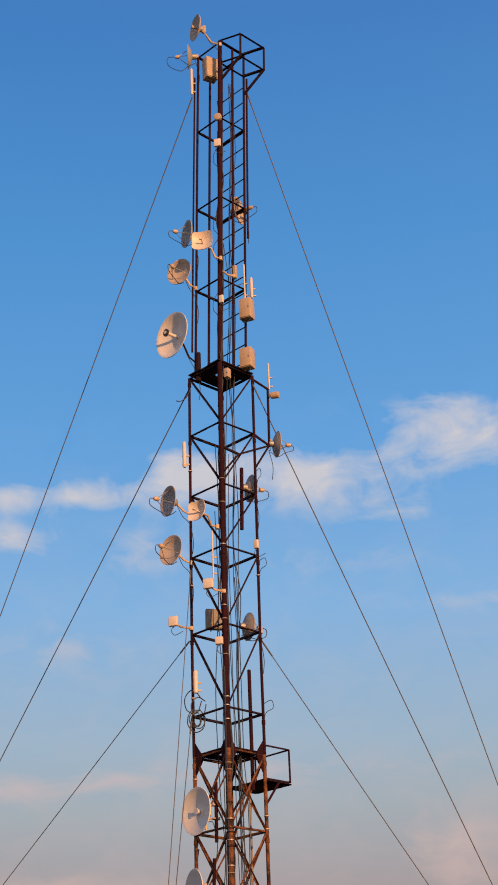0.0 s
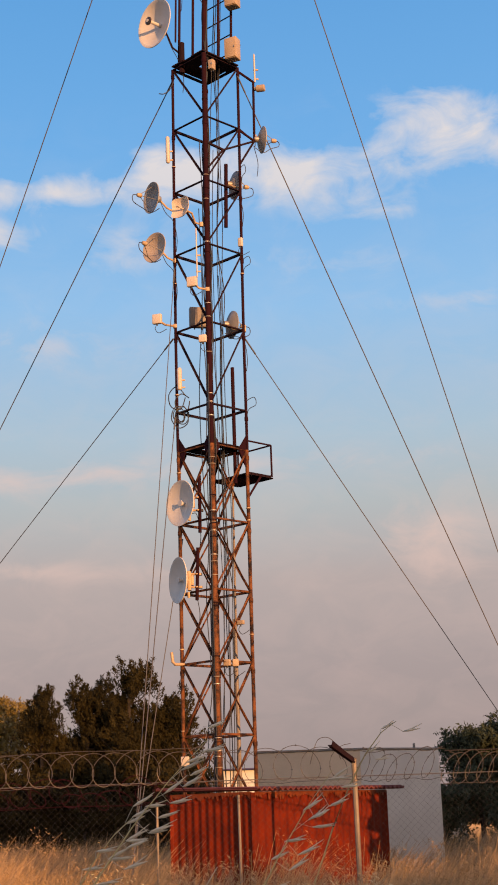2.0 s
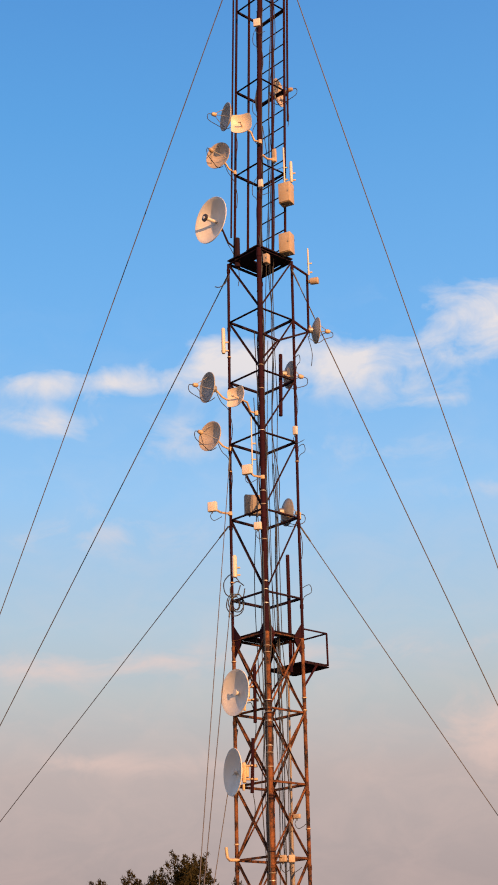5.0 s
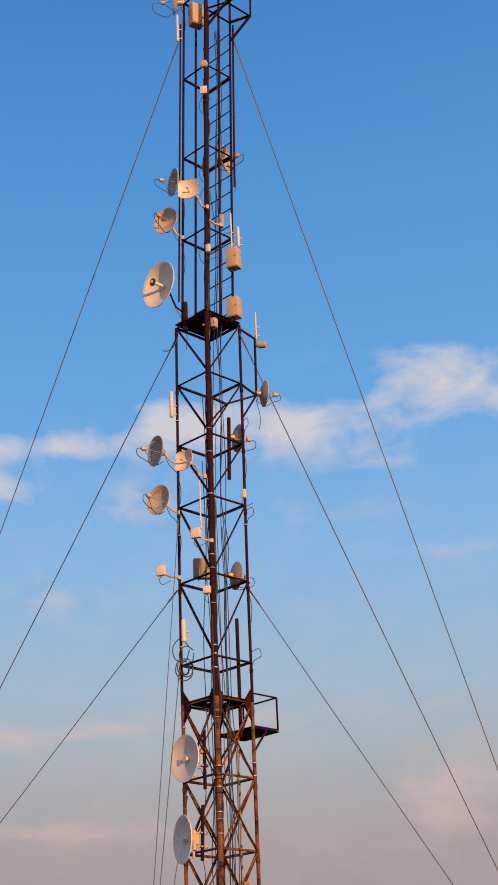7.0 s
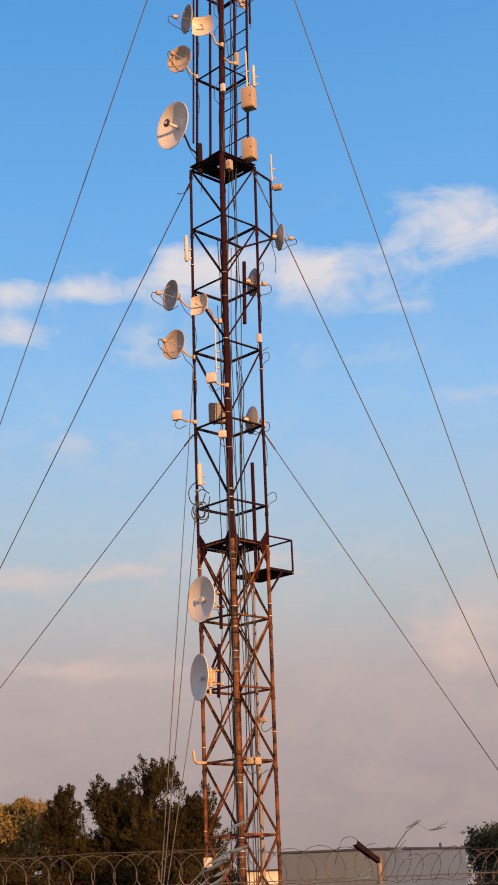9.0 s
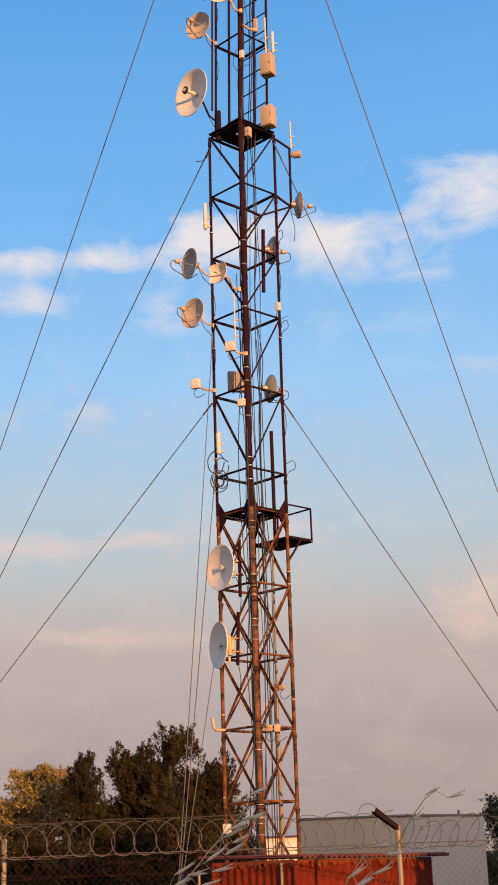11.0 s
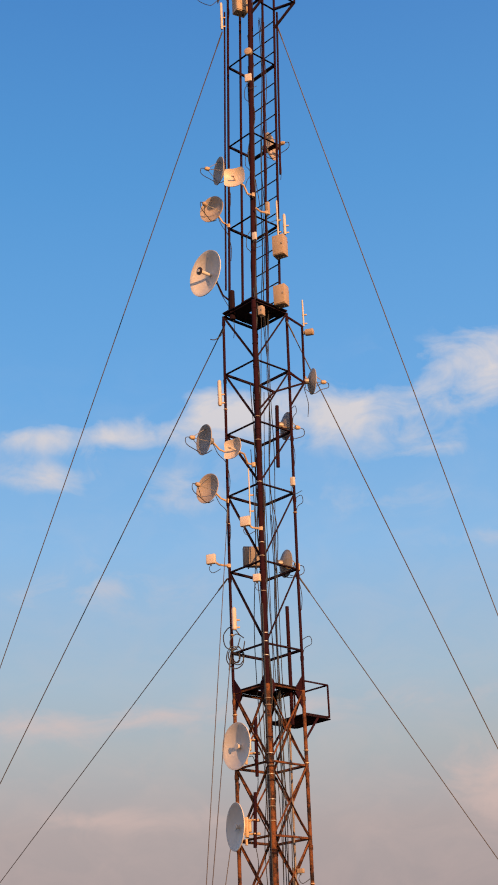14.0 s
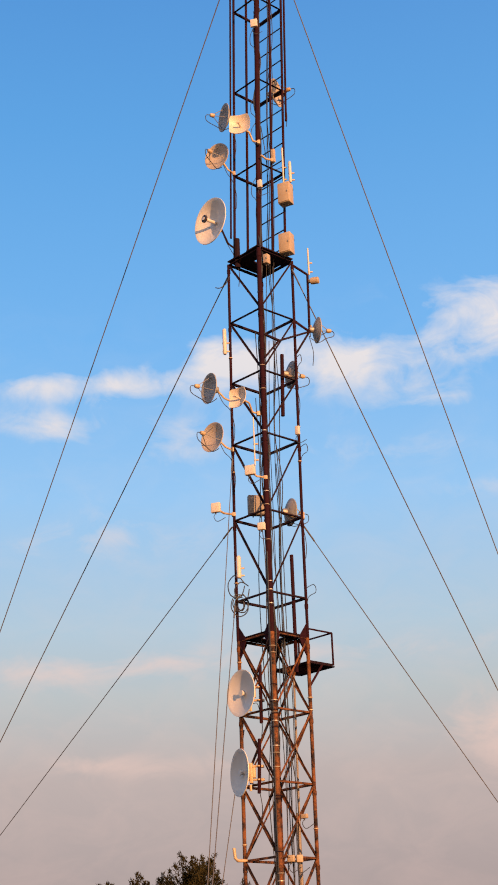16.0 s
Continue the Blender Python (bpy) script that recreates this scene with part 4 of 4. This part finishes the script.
def chain_link():
    thing = root("chain_link_fence", (0, FENCE_Y, 0), "wide-mesh galvanised chain-link fence in tall grass", "fence")
    for x0, x1 in ((-9, -5.7), (-5.7, -3.24), (-3.24, -1.35), (-1.35, 0.986), (0.986, 4.4), (4.4, 7.0), (7.0, 9)):
        verts, faces = [], []

        def strand(p, q, r):
            p, q = Vector(p), Vector(q)
            d = (q - p).normalized()
            u = Vector((d.z, 0, -d.x)) * r
            v = Vector((0, r, 0))
            k = len(verts)
            for e in (p, q):
                verts.extend([tuple(e + u), tuple(e + v), tuple(e - u), tuple(e - v)])
            for i in range(4):
                faces.append((k + i, k + (i + 1) % 4, k + 4 + (i + 1) % 4, k + 4 + i))
        z0, z1, s = 1.0, 1.92, 0.075
        n = int((x1 - x0) / s)
        h = z1 - z0
        for k in range(-int(h / s), n + 1):
            for sgn in (1, -1):
                a = x0 + k * s
                lo, hi = max(0, (x0 - a)), min(h, x1 - a)
                if hi <= lo:
                    continue
                zs = (z0 + lo, z0 + hi) if sgn > 0 else (z1 - lo, z1 - hi)
                strand((a + lo, FENCE_Y + 0.03 + sgn * 0.002, zs[0]), (a + hi, FENCE_Y + 0.03 + sgn * 0.002, zs[1]), 0.0007)
        me = bpy.data.meshes.new("mesh_panel")
        me.from_pydata(verts, [], faces)
        me.materials.append(coil_steel)
        ob = new("mesh_panel", me)
        ob.parent = thing
        ob.location = (0, -FENCE_Y, 0)
        bar("top_wire", (x0, FENCE_Y, 1.92), (x1, FENCE_Y, 1.92), 0.006, wire, thing, seg=6)


chain_link()


# ---- trees ----
def tree(at, height, spread, kind, mat, label, seed, limbs=26, leaves=5200, low=0.12, size=0.10, tips=0.75):
    """A tapered trunk, limbs and a crown of small leaf sprays at the limbs' ends."""
    rng = np.random.default_rng(seed)
    x, y = at
    thing = root(kind, (x, y, 0), label, "tree")
    ht = height * 0.94
    trunk = [(x + 0.05 * math.sin(k), y, ht * k / 6) for k in range(7)]
    bm = sweep(bmesh.new(), trunk, [0.11 * (1 - k / 7) * height / 5 + 0.008 for k in range(7)], 9)
    ends = [(Vector(trunk[-1]), 0.5)]
    for k in range(limbs):
        f = low + (0.96 - low) * (k + rng.uniform(0, 1)) / limbs
        z = ht * f
        a = rng.uniform(0, math.tau)
        env = spread * (math.sin(math.pi * min(0.98, 0.22 + 0.76 * f)) ** 0.7) * rng.uniform(0.45, 1.2)
        if tips > 1:
            env = max(env, spread * 0.36)
        p = Vector((x, y, z))
        q = p + Vector((math.cos(a) * env, math.sin(a) * env, env * rng.uniform(0.15, 0.65)))
        mid = p.lerp(q, 0.5) + Vector((0, 0, -0.08 * env))
        sweep(bm, [p, mid, q], [0.05 * (1 - f) * height / 5 + .014, 0.02, 0.007], 5)
        ends.append((q, env))
        ends.append((p.lerp(q, 0.68), env * 0.8))
        ends.append((p.lerp(q, 0.40), env * 0.7))
    part("trunk", bm, bark, thing)
    per = leaves // len(ends)
    verts, faces = [], []
    count = 0
    for q, env in ends:
        c = 0.18 + 0.20 * env
        cl = np.array(q)
        outward = np.array((q.x - x, q.y - y, 0.0)) / (env + 0.05)
        for s in range(5):
            n = per // 5
            if tips > 1:
                # a tuft: needles along a short upward shoot
                d = outward * rng.uniform(0.1, 0.8) + rng.normal(0, 0.35, 3) + (0, 0, 1.0)
                d /= np.linalg.norm(d)
                length = rng.uniform(0.22, 0.46)
                start = cl + rng.normal(0, c * 0.55, 3)
                f = rng.uniform(0, 1, n)[:, None]
                pts = start + d * length * f + rng.normal(0, 1, (n, 3)) * 0.062 * (1.25 - f)
                way = rng.normal(0, 0.7, (n, 3)) + d
            else:
                ctr = cl + rng.normal(0, c * 0.58, 3) * (1, 1, 0.9)
                pts = ctr + rng.normal(0, c * 0.28, (n, 3)) * (1, 1, tips)
                way = rng.normal(0, 1, (n, 3)) + (0, 0, 0.6)
            way /= np.linalg.norm(way, axis=1)[:, None]
            side = np.cross(way, rng.normal(0, 1, (n, 3)))
            side /= np.linalg.norm(side, axis=1)[:, None]
            ln = size * rng.uniform(0.6, 1.5, n)[:, None]
            w = 0.28 if tips < 1 else 0.20
            verts.append(np.stack([pts - side * ln * w, pts - way * ln * 0.4, pts + side * ln * w, pts + way * ln], 1).reshape(-1, 3))
            faces.append(np.arange(n)[:, None] * 4 + np.arange(4)[None] + count)
            count += n * 4
    verts, faces = np.concatenate(verts) - np.array((x, y, 0)), np.concatenate(faces)
    me = bpy.data.meshes.new("crown")
    me.from_pydata(verts.tolist(), [], faces.tolist())
    me.materials.append(mat)
    ob = new("crown", me)
    ob.parent = thing
    return thing


PINE = "dark evergreen tree with uneven bushy clumps"
for x, y, h, w, note, k in ((-5.75, 40.0, 4.85, 0.75, "narrow top", 1), (-5.15, 40.8, 3.5, 0.9, "low between others", 11), (-4.6, 40.4, 5.1, 1.0, "middle one", 2),
                            (-4.05, 40.9, 4.45, 0.8, "between two taller ones", 12), (-3.45, 40.0, 5.55, 1.2, "tallest one", 3), (-2.75, 40.6, 4.35, 0.8, "behind the tallest", 13), (-2.25, 40.2, 4.6, 0.85, "lower one beside the mast", 4)):
    tree((x, y), h, w, "pine_tree", pine, PINE + ", " + note, k, 34, 46000, 0.10, 0.06, 1.4)
tree((-2.1, 42.0), 3.2, 0.9, "shrub_tree", leafy, "grey-green shrubby tree behind the mast", 5, 20, 16000, 0.1, 0.07)
tree((-7.5, 43.6), 5.0, 2.3, "broadleaf_tree", olive, "yellow-green broadleaf tree catching evening sun", 6, 32, 44000, 0.06, 0.075)
tree((-9.6, 42.6), 4.7, 2.2, "broadleaf_tree", olive, "yellow-green broadleaf tree in the row", 7, 26, 26000, 0.1, 0.08)
tree((4.75, 34.0), 3.3, 1.0, "broadleaf_tree", leafy, "grey-green broadleaf tree beside the building", 8, 30, 30000, 0.34, 0.055)
tree((5.7, 34.6), 3.6, 1.1, "broadleaf_tree", leafy, "grey-green broadleaf tree in the row", 9, 30, 30000, 0.3, 0.055)
tree((7.4, 35.5), 3.3, 1.3, "broadleaf_tree", leafy, "grey-green broadleaf tree, dense", 10, 24, 16000, 0.1, 0.08)
for k, x in enumerate((-10.5, -8.6, -6.9, -5.6, -4.4, -3.2, -2.3)):
    tree((x, 37.5 + (k % 2)), 2.6 + 0.3 * (k % 3), 1.2, "hedge_bush", pine, "dark dense bush in the hedge behind the fence", 20 + k, 24, 24000, 0.03, 0.07)
for k, x in enumerate((3.75, 5.75, 7.0, 8.4)):
    tree((x, 32.5), 1.9, 0.9, "hedge_bush", leafy, "dark low bush beneath the trees", 40 + k, 18, 14000, 0.03, 0.06)
# unseen tall row added to the south, whose shade lies on the near grass
for k in range(14):
    tree((-2.0 + 3.1 * k, -26.0 - 3.0 * (k % 2)), (6.45 if k > 7 else 6.66) + 0.12 * (k % 3), 2.8, "shade_row_tree", leafy, "unseen broadleaf tree added to shade the near grass", 60 + k, 26, 10000, 0.04, 0.5)
# second unseen row, added to keep sun off the hedge and building walls
for k in range(7):
    tree((5.35 + 1.5 * k, 16.4 + 0.6 * (k % 2)), 5.2 + 0.3 * (k % 3), 1.4, "shade_row_tree", leafy, "unseen broadleaf tree added to shade the hedge and the building", 100 + k, 26, 9000, 0.04, 0.32)
# one more unseen tree, added only as a sun blocker for the grey wall
tree((8.05, 18.0), 4.2, 1.6, "broadleaf_tree", leafy, "unseen broadleaf tree added to shade the building's grey wall", 90, 28, 9000, 0.04, 0.3)


def far_house(at, w, h, label, wall_mat):
    x, y = at
    thing = root("far_house", (x, y, 0), label, "house", "distant houses")
    bm = bmesh.new()
    brick(bm, (w, 4, h), Matrix.Translation((x, y, h / 2)), 0.02)
    part("wall", bm, wall_mat, thing)
    bm = bmesh.new()
    vs = [bm.verts.new((x + a * (w / 2 + .2), y + b * 2.2, h + c)) for a in (-1, 1) for b, c in ((-1, 0.01), (0, .12), (1, .01))]
    for f in ((0, 1, 4, 3), (1, 2, 5, 4), (0, 3, 5, 2), (0, 2, 1), (3, 4, 5)):
        bm.faces.new([vs[i] for i in f])
    part("roof", bm, roof_red, thing, smooth=False)
    for s in (-0.25, 0.25):
        bm = bmesh.new()
        brick(bm, (0.6, 0.06, 0.8), Matrix.Translation((x + s * w, y - 2.01, h * .55)), 0.01)
        part("window", bm, copper, thing, "dark window")


far_house((-1.0, 62.0), 1.6, 3.15, "small sunlit cream house far behind the mast", cement)
far_house((8.3, 58.0), 2.0, 2.3, "small sunlit pinkish house beyond the trees", box_tan)


# ---- grass ----
def patch(xx, yy, fx, fy, seed):
    return np.array([noise.noise((float(a) * fx, float(b) * fy, seed)) for a, b in zip(xx, yy)])


def ribbons(xx, yy, h, ang, bend, width, segs, rng, droop, taper=0.72):
    """Tapered bending blades as strips; gives vertices, faces and the tips."""
    n = len(xx)
    dx, dy = np.cos(ang) * bend, np.sin(ang) * bend * 0.7
    fa = rng.uniform(0, math.tau, n)
    wx, wy = np.cos(fa) * width, np.sin(fa) * width * 0.6
    V, rows = [], segs + 1
    for k in range(rows):
        t = k / segs
        cx, cy, cz = xx + dx * t ** 2.0, yy + dy * t ** 2.0, h * (t - 0.10 * droop * t ** 3)
        w = 1 - taper * t
        V.append(np.stack([cx - wx * w, cy - wy * w, cz], 1))
        V.append(np.stack([cx + wx * w, cy + wy * w, cz], 1))
    V = np.stack(V, 1).reshape(-1, 3)
    base = np.arange(n) * (rows * 2)
    F = np.concatenate([np.stack([base + 2 * k, base + 2 * k + 1, base + 2 * k + 3, base + 2 * k + 2], 1) for k in range(segs)])
    return V, F, np.stack([xx + dx, yy + dy, h * (1 - 0.10 * droop)], 1)


def husks(tip, ang, per, long, spread, hang, rng, first):
    """Loose drooping panicles: small pointed husks below and beyond each tip."""
    n = len(tip)
    hv, hf = [], []
    for j in range(per):
        t = (j + 0.5) / per
        c = tip + np.stack([np.cos(ang) * spread * t, np.sin(ang) * spread * 0.6 * t, np.full(n, 0.04 - hang * t)], 1) + rng.normal(0, spread * 0.20, (n, 3))
        ln = rng.uniform(0.6, 1.25, n)[:, None] * long
        d = np.stack([np.cos(ang) * 0.8 + rng.normal(0, .25, n), rng.normal(0, .3, n), rng.normal(-.5, .3, n)], 1)
        d /= np.linalg.norm(d, axis=1)[:, None]
        s = np.cross(d, rng.normal(0, 1, (n, 3)))
        s /= np.linalg.norm(s, axis=1)[:, None]
        hv.append(np.stack([c - d * ln, c - s * ln * .19, c + d * ln, c + s * ln * .19], 1).reshape(-1, 3))
        hf.append(np.arange(n)[:, None] * 4 + np.arange(4)[None] + first + j * n * 4)
    return np.concatenate(hv), np.concatenate(hf)


def grass(name, label, mat, tufts, per, area, height, width, lean, seed, head=0.0, long=0.016, segs=4, loose=0.07, gaps=-0.12, way=0.15, turn=1.1, curl=1.0):
    """Tufts of blades that bend together, standing in uneven patches, all in one mesh."""
    rng = np.random.default_rng(seed)
    y0, y1, fan = area
    cy = y0 + (y1 - y0) * rng.uniform(0, 1, tufts * 2) ** (0.75 if fan < 2 else 1.0)
    cx = rng.uniform(-1, 1, tufts * 2) * (fan * cy + 0.5 if fan < 2 else fan) - 0.03 * cy
    keep = patch(cx, cy, 1.1, 0.6, seed) > gaps
    cx, cy = cx[keep][:tufts], cy[keep][:tufts]
    n = len(cx)
    ch = height * (0.90 + 0.26 * patch(cx, cy, 0.9, 0.5, seed + 5.0) + rng.normal(0, 0.07, n))
    wave = 0.7 * patch(cx, cy, 0.7, 0.4, seed + 9.0) + 0.6 * patch(cx, cy, 2.3, 1.4, seed + 21.0)
    ca = way + turn * wave + rng.normal(0, 0.30, n)
    cb = lean * rng.uniform(0.45, 1.15, n) * (1.0 + 0.7 * wave)
    rep = lambda a: np.repeat(a, per)
    m = n * per
    xx, yy = rep(cx) + rng.normal(0, loose, m), rep(cy) + rng.normal(0, loose, m)
    h = rep(ch) * rng.uniform(0.62, 1.08, m)
    ang = rep(ca) + rng.normal(0, 0.42, m)
    bend = h * np.clip(rep(cb) + rng.normal(0, 0.16, m), 0.02, 1.3)
    V, F, tip = ribbons(xx, yy, h, ang, bend, width * rng.uniform(0.6, 1.3, m), segs, rng, lean * curl)
    if head:
        pick = np.where(rng.uniform(0, 1, m) < head)[0]
        hv, hf = husks(tip[pick], ang[pick], 10, long, 0.09, 0.13, rng, len(V))
        V, F = np.concatenate([V, hv]), np.concatenate([F, hf])
    me = bpy.data.meshes.new(name)
    me.from_pydata(V.tolist(), [], F.tolist())
    me.materials.append(mat)
    return tagged(new(name, me), label, "grass", kind="stuff")


# whole field, then from the path outwards to the fence
grass("field_grass", "dry grass spreading over the whole field", grass_dry, 9000, 9, (-24.0, 46.0, 22.0), 0.86, 0.0060, 0.6, 15, segs=3, loose=0.12)
grass("dry_grass", "tall dry olive-gold grass swept over by the wind", grass_dry, 2800, 16, (2.6, 7.6, 0.25), 1.04, 0.0036, 0.85, 1, segs=6, way=0.25, turn=1.6, curl=3.4)
grass("straw_blade", "broad pale straw blades swept over by the wind", grass_straw, 1100, 8, (3.2, 7.2, 0.25), 1.20, 0.0052, 1.05, 21, segs=8, loose=0.10, gaps=-0.02, way=0.3, turn=1.0, curl=3.6)
# dark under-layer: the shade of the gaps is put into its colour
grass("under_grass", "short olive-brown grass coloured dark as shade between the tufts", grass_brown, 4600, 12, (4.5, 15.0, 0.25), 0.76, 0.0034, 0.4, 17, segs=3, gaps=-1.0)
grass("dry_grass", "dry straw grass among the wild oats", grass_straw, 1600, 12, (6.8, 12.5, 0.25), 0.92, 0.0032, 0.6, 18, segs=4, gaps=0.0)
grass("oat_grass", "bleached wild oat grass with drooping heads", oat, 1250, 7, (7.0, 12.5, 0.25), 1.00, 0.0010, 0.5, 2, 0.75, 0.014, loose=0.11, gaps=0.0)
grass("bleached_grass", "bleached grey-green grass among the wild oats", grass_grey, 1250, 14, (6.8, 11.5, 0.25), 0.95, 0.0036, 0.7, 33, 0.05, 0.012, gaps=0.0)
grass("golden_grass", "taller golden grass catching low sun before the shed", grass_gold, 4600, 13, (11.0, 36.0, 0.25), 1.12, 0.0046, 0.5, 6, 0.03, 0.018, segs=3, loose=0.09, gaps=-0.05)
grass("shed_grass", "tall sunlit grass tufts before the fence and red shed", grass_gold, 620, 13, (12.8, 16.4, 0.19), 1.22, 0.0038, 0.4, 41, 0.22, 0.018, gaps=0.0)
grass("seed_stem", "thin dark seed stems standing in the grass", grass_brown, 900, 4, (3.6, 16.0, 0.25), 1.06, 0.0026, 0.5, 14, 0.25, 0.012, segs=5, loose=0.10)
grass("weeds", "scattered green weed stems among dry grass", grass_green, 320, 6, (3.6, 10.0, 0.24), 0.92, 0.0032, 0.25, 3, loose=0.08, gaps=0.1, turn=3.0)


def oat_stalk(foot, top, tip, heads, length, seed, label):
    """One wild oat near the camera: a bent stalk with hanging husks along its upper end."""
    rng = random.Random(seed)
    foot, top, tip = Vector(foot), Vector(top), Vector(tip)
    thing = root("wild_oat", (foot.x, foot.y, 0), label, "wild oat", "wild oats near the path")
    knee = tip + (top - tip) * 3.0
    bow = lambda t: foot * (1 - t) ** 2 + knee * 2 * t * (1 - t) + tip * t ** 2
    part("stalk", sweep(bmesh.new(), [bow(k / 16) for k in range(17)], [.0003 + .0010 * min(1, max(0, k - 9) / 4) - .0009 * max(0, k / 16 - .75) * 4 for k in range(17)], 6), grass_grey, thing)
    for k in range(heads):
        f = (k + .5) / heads
        p = bow(0.82 + 0.18 * f)
        side = -1 if k % 2 else 1
        d = Vector((rng.uniform(.75, 1), rng.uniform(-.25, .25), rng.uniform(.02, .5))).normalized()
        s = p + Vector((rng.uniform(0.0, length * .8), rng.uniform(-.01, .01), side * rng.uniform(.004, .022)))
        bm = bmesh.new()
        sweep(bm, [p, p.lerp(s, .5), s], .0003, 4)
        e = s + d * length * rng.uniform(.8, 1.15)
        sweep(bm, [s, s.lerp(e, .3), s.lerp(e, .6), e], [.0006, length * .085, length * .07, .0003], 6)
        sweep(bm, [s.lerp(e, .3), e + Vector((rng.uniform(-.002, .006), 0, rng.uniform(.002, .008)))], [length * .05, .0003], 5)
        part("husk", bm, oat_near, thing)


oat_stalk((-0.66, 2.0, 0.0), (-0.205, 1.95, 1.57), (-0.070, 1.95, 1.69), 17, 0.030, 1, "pale wild oat stalk with hanging husks, swaying")
oat_stalk((-0.62, 2.0, 0.0), (-0.235, 1.97, 1.555), (-0.165, 1.97, 1.60), 8, 0.028, 2, "pale low wild oat stalk with few husks")
oat_stalk((-0.50, 1.9, 0.0), (-0.005, 1.9, 1.535), (0.085, 1.9, 1.645), 14, 0.027, 3, "pale wild oat stalk leaning with the wind")
oat_stalk((-0.30, 2.1, 0.0), (0.035, 2.1, 1.475), (0.125, 2.1, 1.485), 8, 0.025, 4, "thin wild oat stalk before the shed")
oat_stalk((-0.28, 1.95, 0.0), (0.120, 1.95, 1.685), (0.172, 1.95, 1.705), 4, 0.020, 5, "slender wild oat held up against the sky")


def leaning_stem():
    foot, mid, tip = Vector((-1.090, 2.2, 0.0)), Vector((-0.256, 2.2, 1.246)), Vector((-0.070, 2.2, 1.524))
    thing = root("grass_stem", foot, "long pale dry grass stem leaning across the field", "grass stem")
    pts = [foot, foot.lerp(mid, 0.5), mid, mid.lerp(tip, 0.5) + Vector((0.004, 0, 0.006)), tip]
    part("stalk", sweep(bmesh.new(), pts, [.0021, .0019, .0016, .0012, .0006], 6), oat_near, thing)
    bm = bmesh.new()
    n = pts[1]
    sweep(bm, [n, n + Vector((.05, .01, .16)), n + Vector((.16, .02, .24))], [.003, .0035, .0004], 4)
    part("leaf", bm, grass_dry, thing)


leaning_stem()


def flowering_weed(at, seed):
    """A green weed with forked stems and small yellow blossoms."""
    rng = random.Random(seed)
    x, y, top = at
    thing = root("flowering_weed", (x, y, 0), "green weed with small yellow blossoms in dry grass", "weed", "flowering weeds")
    for k in range(4):
        e = Vector((x, y, top)) if k == 0 else Vector((x + rng.uniform(-.16, .16), y + rng.uniform(-.06, .06), top - rng.uniform(.05, .16)))
        f = Vector((x, y, 0))
        m = f.lerp(e, .62) + Vector((rng.uniform(-.07, .07), 0, 0))
        n = m.lerp(e, .55) + Vector((rng.uniform(-.03, .03), 0, .01))
        stem = part("stem", sweep(bmesh.new(), [f, f.lerp(m, .6), m, n, e], [.0026, .0024, .002, .0016, .001], 6), grass_green, thing)
        for j in range(3 if k == 0 else 1):
            c = e + Vector((rng.uniform(-.008, .008), rng.uniform(-.008, .008), rng.uniform(-.02, .006)))
            bm = bmesh.new()
            for i in range(5):
                a = i * math.tau / 5
                d = Vector((math.cos(a), math.sin(a), .35))
                s = Vector((-math.sin(a), math.cos(a), 0)) * .004
                v = [bm.verts.new(q) for q in (c, c + d * .004 + s * .7, c + d * .0075, c + d * .004 - s * .7)]
                bm.faces.new(v)
            bmesh.ops.solidify(bm, geom=bm.faces[:], thickness=0.0006)
            part("blossom", bm, petal, stem, "small yellow blossom")
        bm = bmesh.new()
        sweep(bm, [m, m + Vector((rng.choice((-1, 1)) * .04, 0, .03)), m + Vector((rng.choice((-1, 1)) * .07, 0, .02))], [.002, .007, .0005], 4)
        part("leaf", bm, grass_green, thing)


flowering_weed((-0.100, 3.3, 1.249), 1)
flowering_weed((-0.044, 3.0, 1.173), 2)
